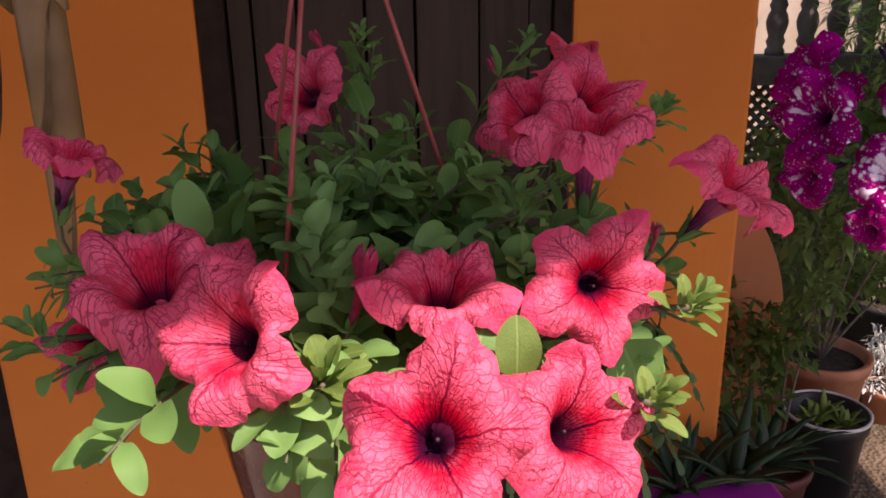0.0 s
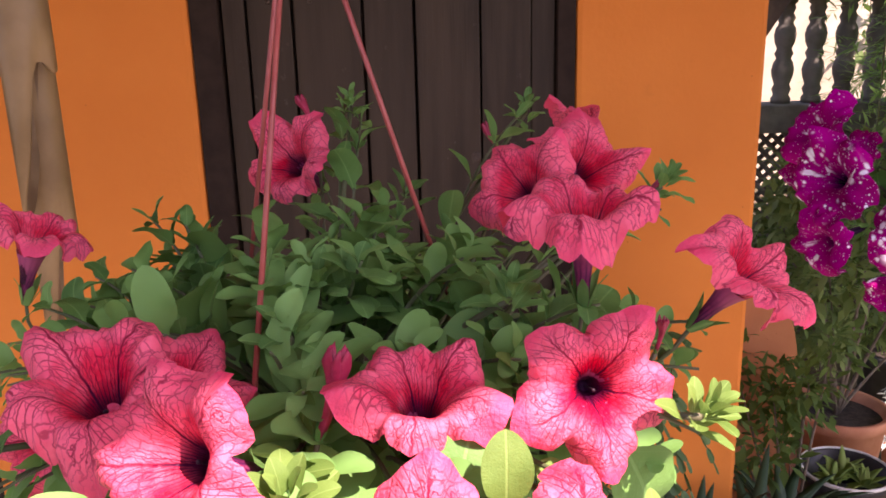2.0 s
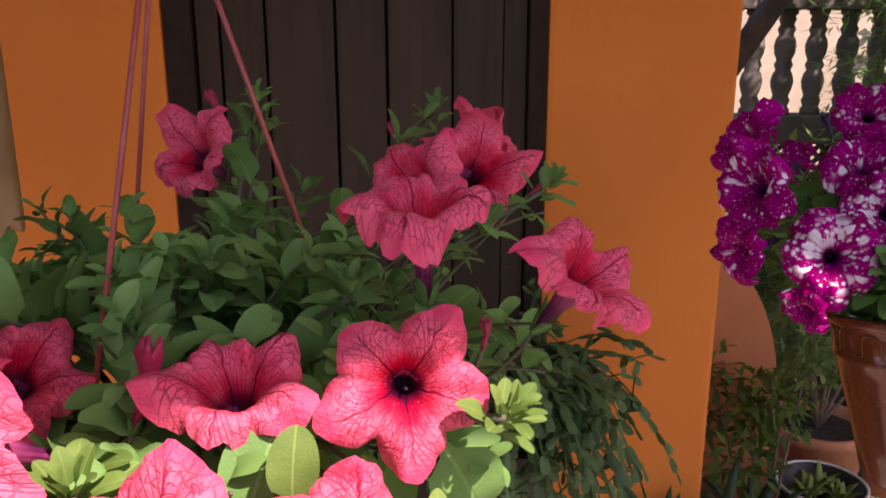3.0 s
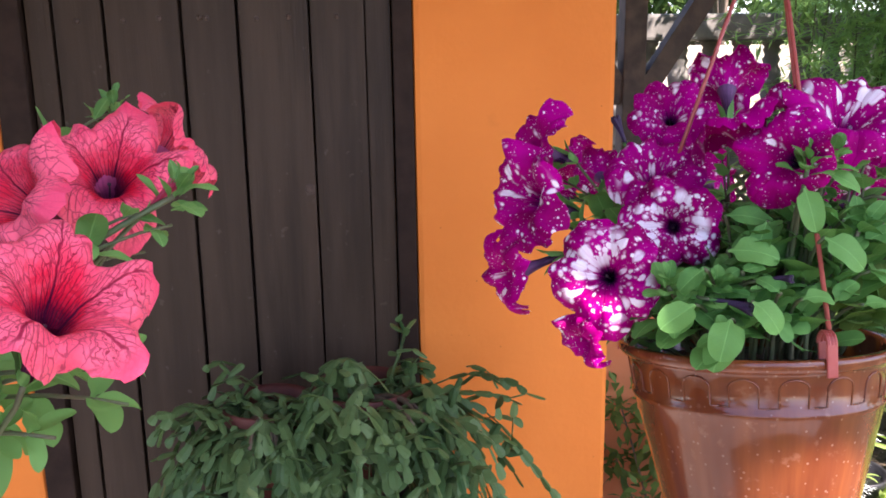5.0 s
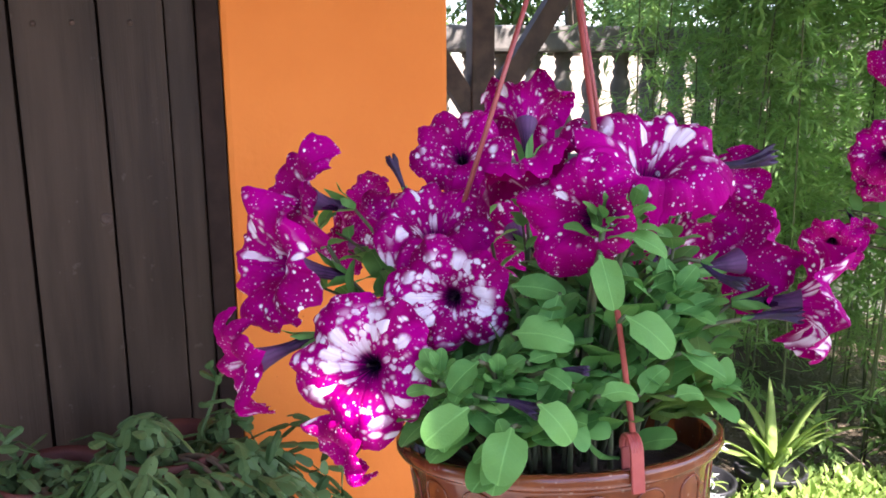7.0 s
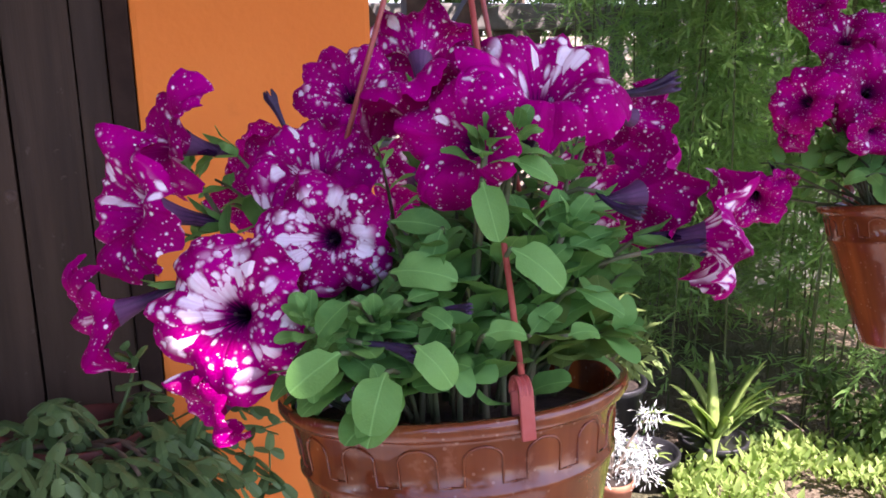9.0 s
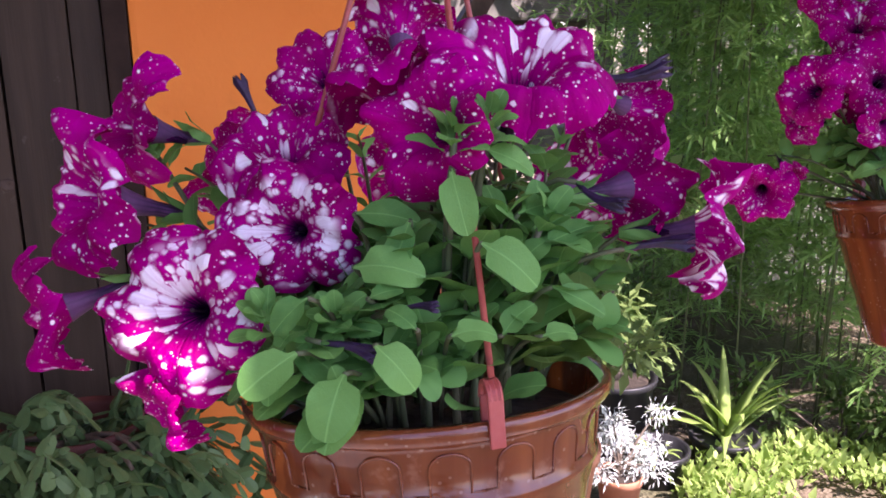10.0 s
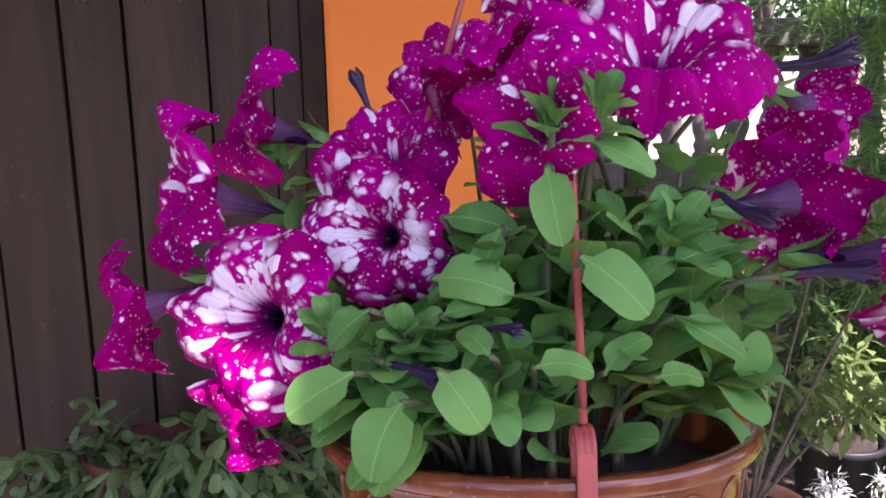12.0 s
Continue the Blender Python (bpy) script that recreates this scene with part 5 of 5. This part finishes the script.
def rosette(count, length, width, rng, spread=0.9, thick=0.25, curve=0.25, up=0.4):
    """Pointed fleshy leaves round a centre, as one bmesh a leaf."""
    made = []
    for k in range(count):
        a = k * 2.4 + rng.uniform(-0.2, 0.2)
        tilt = up + spread * rng.uniform(0.2, 1.0)
        d = Vector((math.cos(a) * math.sin(tilt), math.sin(a) * math.sin(tilt), math.cos(tilt)))
        ln = length * rng.uniform(0.7, 1.1)
        end = d * ln + Vector((0, 0, -curve * ln * math.sin(tilt)))
        line = bend((0, 0, 0), d * ln * 0.55 + Vector((0, 0, 0.05 * ln)), end, 8)
        bm = bmesh.new()
        rows = []
        for i, p in enumerate(line):
            s = i / 8
            w = width * (0.75 + 0.5 * s if s < 0.3 else (1 - s) ** 0.8 * 1.15) * 0.5 + 0.0004
            t = (line[min(i + 1, 8)] - line[max(i - 1, 0)]).normalized()
            x = t.cross(Vector((0, 0, 1))).normalized()
            n = x.cross(t)
            rows.append([bm.verts.new(p - x * w + n * w * 0.35), bm.verts.new(p + n * w * 0.02), bm.verts.new(p + x * w + n * w * 0.35), bm.verts.new(p - n * w * thick * 2)])
        for lo, hi in zip(rows, rows[1:]):
            for q in range(4):
                bm.faces.new((lo[q], lo[(q + 1) % 4], hi[(q + 1) % 4], hi[q]))
        made.append(bm)
    return made


def potted_rosette(name, label, at_, pot_bm, pot_mat, pot_label, leaf_at, count, length, width, mat_, seed, group="", **more):
    t = thing(name, label, "potted plant", at_, group)
    part("pot", pot_bm, pot_mat, t, pot_label)
    rng = random.Random(seed)
    for lx, ly, lz in leaf_at:
        for bm in rosette(count, length, width, rng, **more):
            part("leaf", bm, mat_, t, m=Matrix.Translation((lx, ly, lz)))
    return t


def round_pot(r, h, lip=0.02):
    return lathe([(0.006, 0.0), (r * 0.74, 0.0), (r * 0.93, h - lip * 1.6), (r, h - lip * 1.5), (r * 1.02, h - 0.004), (r * 0.99, h), (r * 0.90, h - 0.004), (r * 0.86, h * 0.85), (0.006, h * 0.84)], 40)


potted_rosette("aloe_plant", "dark green spiky aloes in a purple plastic trough", (0.37, -0.14, 0.013), boxed((-0.20, -0.10, 0.0), (0.16, 0.10, 0.42), 0.02), PURPLE_PLASTIC, "purple plastic trough",
               ((-0.09, 0.0, 0.40), (0.06, 0.02, 0.40)), 13, 0.30, 0.042, LEAF_ALOE, 7, "aloes at the corner", spread=0.75)
potted_rosette("aloe_plant", "dark green spiky aloe in a clay pot by the corner", (0.67, 0.20, -0.02), round_pot(0.14, 0.30), DARK_CLAY, "dark red clay pot", ((0, 0, 0.27),), 18, 0.32, 0.045, LEAF_ALOE, 8, "aloes at the corner", spread=0.9)
potted_rosette("succulent_pot", "pale succulents in a tub with a worn white rim", (0.98, 0.42, -0.02), round_pot(0.135, 0.32, 0.03), BLACK_PLASTIC, "dark plastic tub",
               ((-0.04, 0, 0.27), (0.05, -0.03, 0.27), (0.02, 0.05, 0.27)), 14, 0.10, 0.03, LEAF_STRAP, 9, spread=1.1)


tub_rim = bmesh.new()
lathe([(0.133, 0.312), (0.1390, 0.313), (0.1400, 0.321), (0.134, 0.324), (0.129, 0.320), (0.133, 0.312)], 40, tub_rim)
part("rim", tub_rim, WHITE_PAINT, bpy.data.objects["succulent_pot"], "worn white rim")


def leaf_cloud(rng, center, radii, count, size, slim=0.42, droop=0.2):
    rows = []
    c = Vector(center)
    for _ in range(count):
        while True:
            v = Vector((rng.uniform(-1, 1), rng.uniform(-1, 1), rng.uniform(-1, 1)))
            if v.length < 1:
                break
        v = v * (0.55 + 0.45 * rng.random())
        p = c + Vector((v.x * radii[0], v.y * radii[1], v.z * radii[2]))
        d = (v + Vector((rng.uniform(-.8, .8), rng.uniform(-.8, .8), rng.uniform(-.8, .8) - droop))).normalized()
        s = size * rng.uniform(0.6, 1.3)
        x = d.cross(Vector((rng.uniform(-.4, .4), rng.uniform(-.4, .4), 1))).normalized()
        rows.append((p, d * s, x * s * slim * 0.5, x.cross(d) * s * 0.08))
    return rows


def shrub(name, label, at_, clumps, size, material, seed, category="shrub", pot=None, group="", slim=0.42, count=160):
    """Stems with clumps of small leaves; clumps are (centre, radii)."""
    t = thing(name, label, category, at_, group)
    rng = random.Random(seed)
    if pot:
        part("pot", pot[0], pot[1], t, pot[2])
        ring = max(v.co.x for v in t.children[0].data.vertices)
        part("soil", lathe([(0.001, pot[3] + 0.004), (ring * 0.5, pot[3] + 0.008), (ring * 0.86, pot[3])], 28), SOIL, t)
    base = Vector((0, 0, pot[3] if pot else 0.0))
    rows = []
    for c, r in clumps:
        c = Vector(c)
        part("branch", sweep(bend(base, base.lerp(c, 0.5) + Vector((0, 0, 0.05)), c, 6), [0.007 - 0.0008 * i for i in range(7)], 6), STEM_WOODY, t)
        rows += leaf_cloud(rng, c, r, int(count * (r[0] * r[1] * r[2] / 0.0034) ** 0.67), size, slim)
    me = quads("leaves", rows, material)
    tagged(part("leaves", me, None, t), kind="stuff")
    return t


def clumps_in(rng, n, lo, hi, r):
    return [((rng.uniform(lo[0], hi[0]), rng.uniform(lo[1], hi[1]), rng.uniform(lo[2], hi[2])), (r * rng.uniform(.7, 1.3), r * rng.uniform(.7, 1.3), r * rng.uniform(.6, 1.2))) for _ in range(n)]


rs = random.Random(40)
shrub("potted_shrub", "leafy green shrub in a tapered terracotta pot", (1.17, 0.83, -0.02), clumps_in(rs, 14, (-0.26, -0.10, 0.52), (0.42, 0.35, 1.25), 0.15), 0.070, LEAF_SHRUB, 41, "potted plant", (round_pot(0.18, 0.33, 0.03), TERRACOTTA, "tapered terracotta pot with a rim", 0.29))
shrub("garden_shrub", "dark leafy shrub beside the rounded wall", (0.78, 0.36, -0.02), clumps_in(rs, 9, (-0.14, 0.0, 0.40), (0.10, 0.24, 0.80), 0.11), 0.055, LEAF_FAR, 42)
shrub("garden_shrub", "green shrub under the balustrade", (1.75, 1.9, -0.02), clumps_in(rs, 14, (-0.5, -0.3, 0.15), (0.6, 0.5, 0.72), 0.17), 0.060, LEAF_FAR, 43)
shrub("garden_shrub", "pale leafy shrub at the edge of the bamboo", (2.55, 0.95, -0.02), clumps_in(rs, 10, (-0.3, -0.3, 0.08), (0.5, 0.4, 0.45), 0.15), 0.060, LEAF_FAR, 44)
shrub("potted_shrub", "slender leafy plant in a black plastic pot", (1.68, 1.29, -0.02), clumps_in(rs, 7, (-0.08, -0.08, 0.40), (0.20, 0.12, 0.66), 0.08), 0.075, LEAF_FAR, 45, "potted plant", (round_pot(0.165, 0.34), BLACK_PLASTIC, "black plastic nursery pot", 0.31), slim=0.2, count=120)
shrub("silver_plant", "silvery white feathery plant in a small clay pot", (1.47, 0.86, -0.02), clumps_in(rs, 13, (-0.13, -0.10, 0.17), (0.16, 0.12, 0.36), 0.065), 0.030, LEAF_GREY, 46, "potted plant", (round_pot(0.085, 0.15), TERRACOTTA, "small clay pot", 0.14), slim=0.20, count=800)
strap = potted_rosette("strap_leaf_plant", "bright green strap leaved plant in a black pot", (2.06, 1.07, -0.02), round_pot(0.14, 0.12), BLACK_PLASTIC, "low black plastic pot", ((0, 0, 0.08), (0.06, 0.03, 0.08)), 9, 0.52, 0.056, LEAF_STRAP, 48, spread=1.0, thick=0.03, curve=0.45, up=0.2)
potted_rosette("strap_leaf_plant", "small strap leaved plant in a dark pot", (1.70, 1.00, -0.02), round_pot(0.13, 0.15), BLACK_PLASTIC, "low black plastic pot", ((0, 0, 0.09),), 11, 0.20, 0.026, LEAF_STRAP, 49, spread=1.1, thick=0.03, curve=0.6, up=0.3)

# low plants and grass tufts in the sunny bed
rows = []
rg = random.Random(50)
for _ in range(14000):
    x, y = rg.uniform(1.70, 4.2), rg.uniform(-0.4, 1.02)
    if noise.noise((x * 1.6, y * 1.6, 4.0)) < -0.18:
        continue
    d = Vector((rg.uniform(-.8, .8), rg.uniform(-.8, .8), rg.uniform(0.3, 1.2))).normalized()
    s = rg.uniform(0.03, 0.08)
    xx = d.cross(Vector((0.1, 0.2, 1))).normalized()
    rows.append((Vector((x, y, rg.uniform(-0.02, 0.07))), d * s, xx * s * 0.22, xx.cross(d) * s * 0.1))
gc = new("ground_cover", quads("ground_cover", rows, LEAF_STRAP))
tagged(gc, "low bright green ground cover in the sun", "ground cover", kind="stuff")

# bamboo thicket
rb = random.Random(60)
canes, rows = [], []
EYE = Vector((0.05, -1.6))
for k in range(56):
    bear = radians(rb.uniform(26, 56))
    dist = rb.uniform(3.7, 6.2) if k % 3 else rb.uniform(3.6, 4.4)
    x, y = EYE.x + dist * math.sin(bear), EYE.y + dist * math.cos(bear)
    top = rb.uniform(2.4, 4.2)
    lx, ly = rb.uniform(-.35, .35), rb.uniform(-.5, .2)
    line = bend((x, y, -0.05), (x + lx * 0.2, y + ly * 0.2, top * 0.6), (x + lx, y + ly, top), 7)
    canes.append(sweep(line, [0.0050 - 0.0004 * i for i in range(8)], 6))
    for q in range(170 if dist > 4.4 else 122):
        s = 0.14 + 0.86 * math.sqrt(rb.random()) if q < 112 else rb.uniform(0.05, 0.38)
        f = s * 7
        i = min(int(f), 6)
        p = line[i].lerp(line[i + 1], f - i)
        a = rb.uniform(0, 6.28)
        out = Vector((math.cos(a), math.sin(a), rb.uniform(-0.1, 0.6))).normalized()
        ln = rb.uniform(0.18, 0.45)
        for j in range(20):
            t = (j + 1) / 20
            b = p + out * ln * t + Vector((0, 0, -0.35 * ln * t * t))
            d = (out + Vector((rb.uniform(-.9, .9), rb.uniform(-.9, .9), rb.uniform(-1.1, .25)))).normalized()
            sz = rb.uniform(0.05, 0.11)
            xx = d.cross(Vector((rb.uniform(-.5, .5), rb.uniform(-.5, .5), 1))).normalized()
            rows.append((b, d * sz, xx * sz * 0.075, xx.cross(d) * sz * 0.03))
bam = thing("bamboo_thicket", "dense green bamboo with slender drooping leaves", "bamboo", (0, 0, 0))
for bm in canes:
    part("cane", bm, GREEN_CANE, bam)
tagged(part("leaves", quads("leaves", rows, LEAF_BAMBOO), None, bam), kind="stuff")

# far trees closing the garden
def far_tree(label, at_, height, seed, radius=1.6):
    t = thing("tree", label, "tree", at_, group="trees round the garden")
    rng = random.Random(seed)
    part("trunk", sweep(bend((0, 0, -0.1), (0.2, 0.1, height * 0.35), (0.1, -0.1, height * 0.7), 8), [0.16 - 0.013 * i for i in range(9)], 10), STEM_WOODY, t)
    rows = []
    for q in range(34):
        a, e = rng.uniform(0, 6.28), rng.uniform(0.22, 1.0)
        rr = radius * math.sqrt(rng.random()) * (1.15 - 0.5 * abs(e - 0.55))
        c = Vector((rr * math.cos(a), rr * math.sin(a), height * e))
        if q % 3 == 0:
            part("limb", sweep(bend((0.1, 0, height * 0.35), (c.x * 0.4, c.y * 0.4, height * (0.35 + e) / 2), c, 6), [0.05 - 0.006 * i for i in range(7)], 6), STEM_WOODY, t)
        rows += leaf_cloud(rng, c, (0.62, 0.62, 0.5), 260, 0.15, 0.45)
    tagged(part("crown", quads("crown", rows, LEAF_FAR), None, t), kind="stuff")
    return t


t0 = far_tree("leafy green garden tree in sunlight", (1.2, 8.6, 0), 4.6, 70)
for k, (x, y, a) in enumerate(((4.2, 8.2, 70), (7.2, 6.6, 140), (9.0, 3.2, 200), (9.2, -0.4, 20), (-1.6, 9.4, 300), (6.2, 9.8, 110), (10.8, 6.2, 30), (-6.5, -9.5, 80), (-1.0, -11.0, 190), (5.0, -10.0, 250))):
    copy_thing(t0, pose(x, y, 0, 0, 0, a))

# unseen tree added beside the bamboo, its crown shading the balustrade from above
shade = thing("tree", "unseen spreading tree added to shade the balustrade", "tree", (3.3, 2.4, 0), group="trees round the garden")
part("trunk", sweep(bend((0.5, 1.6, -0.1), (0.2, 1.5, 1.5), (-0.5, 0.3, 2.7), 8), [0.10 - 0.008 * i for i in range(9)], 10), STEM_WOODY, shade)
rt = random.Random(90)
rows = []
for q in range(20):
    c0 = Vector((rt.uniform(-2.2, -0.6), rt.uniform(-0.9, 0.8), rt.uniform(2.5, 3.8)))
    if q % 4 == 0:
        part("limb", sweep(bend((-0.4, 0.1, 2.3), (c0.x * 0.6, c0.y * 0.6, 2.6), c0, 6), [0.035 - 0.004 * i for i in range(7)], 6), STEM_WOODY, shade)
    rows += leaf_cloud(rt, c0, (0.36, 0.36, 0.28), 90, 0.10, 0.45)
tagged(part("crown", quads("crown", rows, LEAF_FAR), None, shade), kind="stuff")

# unseen tree added past the sunny bed so its crown shades the bamboo's foot
bamboo_shade_tree = thing("tree", "unseen tree added beside the sunny bed to shade the bamboo", "tree", (4.0, 0.9, 0), group="trees round the garden")
part("trunk", sweep(bend((0, 0, -0.1), (0.1, 0.0, 1.2), (-0.2, -0.1, 2.5), 8), [0.09 - 0.006 * i for i in range(9)], 10), STEM_WOODY, bamboo_shade_tree)
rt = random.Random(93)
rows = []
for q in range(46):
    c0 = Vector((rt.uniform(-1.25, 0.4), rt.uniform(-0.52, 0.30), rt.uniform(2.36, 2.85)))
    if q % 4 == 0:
        part("limb", sweep(bend((-0.05, -0.05, 1.9), (c0.x * 0.6, c0.y * 0.6, 2.3), c0, 6), [0.032 - 0.004 * i for i in range(7)], 6), STEM_WOODY, bamboo_shade_tree)
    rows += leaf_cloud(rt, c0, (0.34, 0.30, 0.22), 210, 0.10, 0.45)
tagged(part("crown", quads("crown", rows, LEAF_FAR), None, bamboo_shade_tree), kind="stuff")
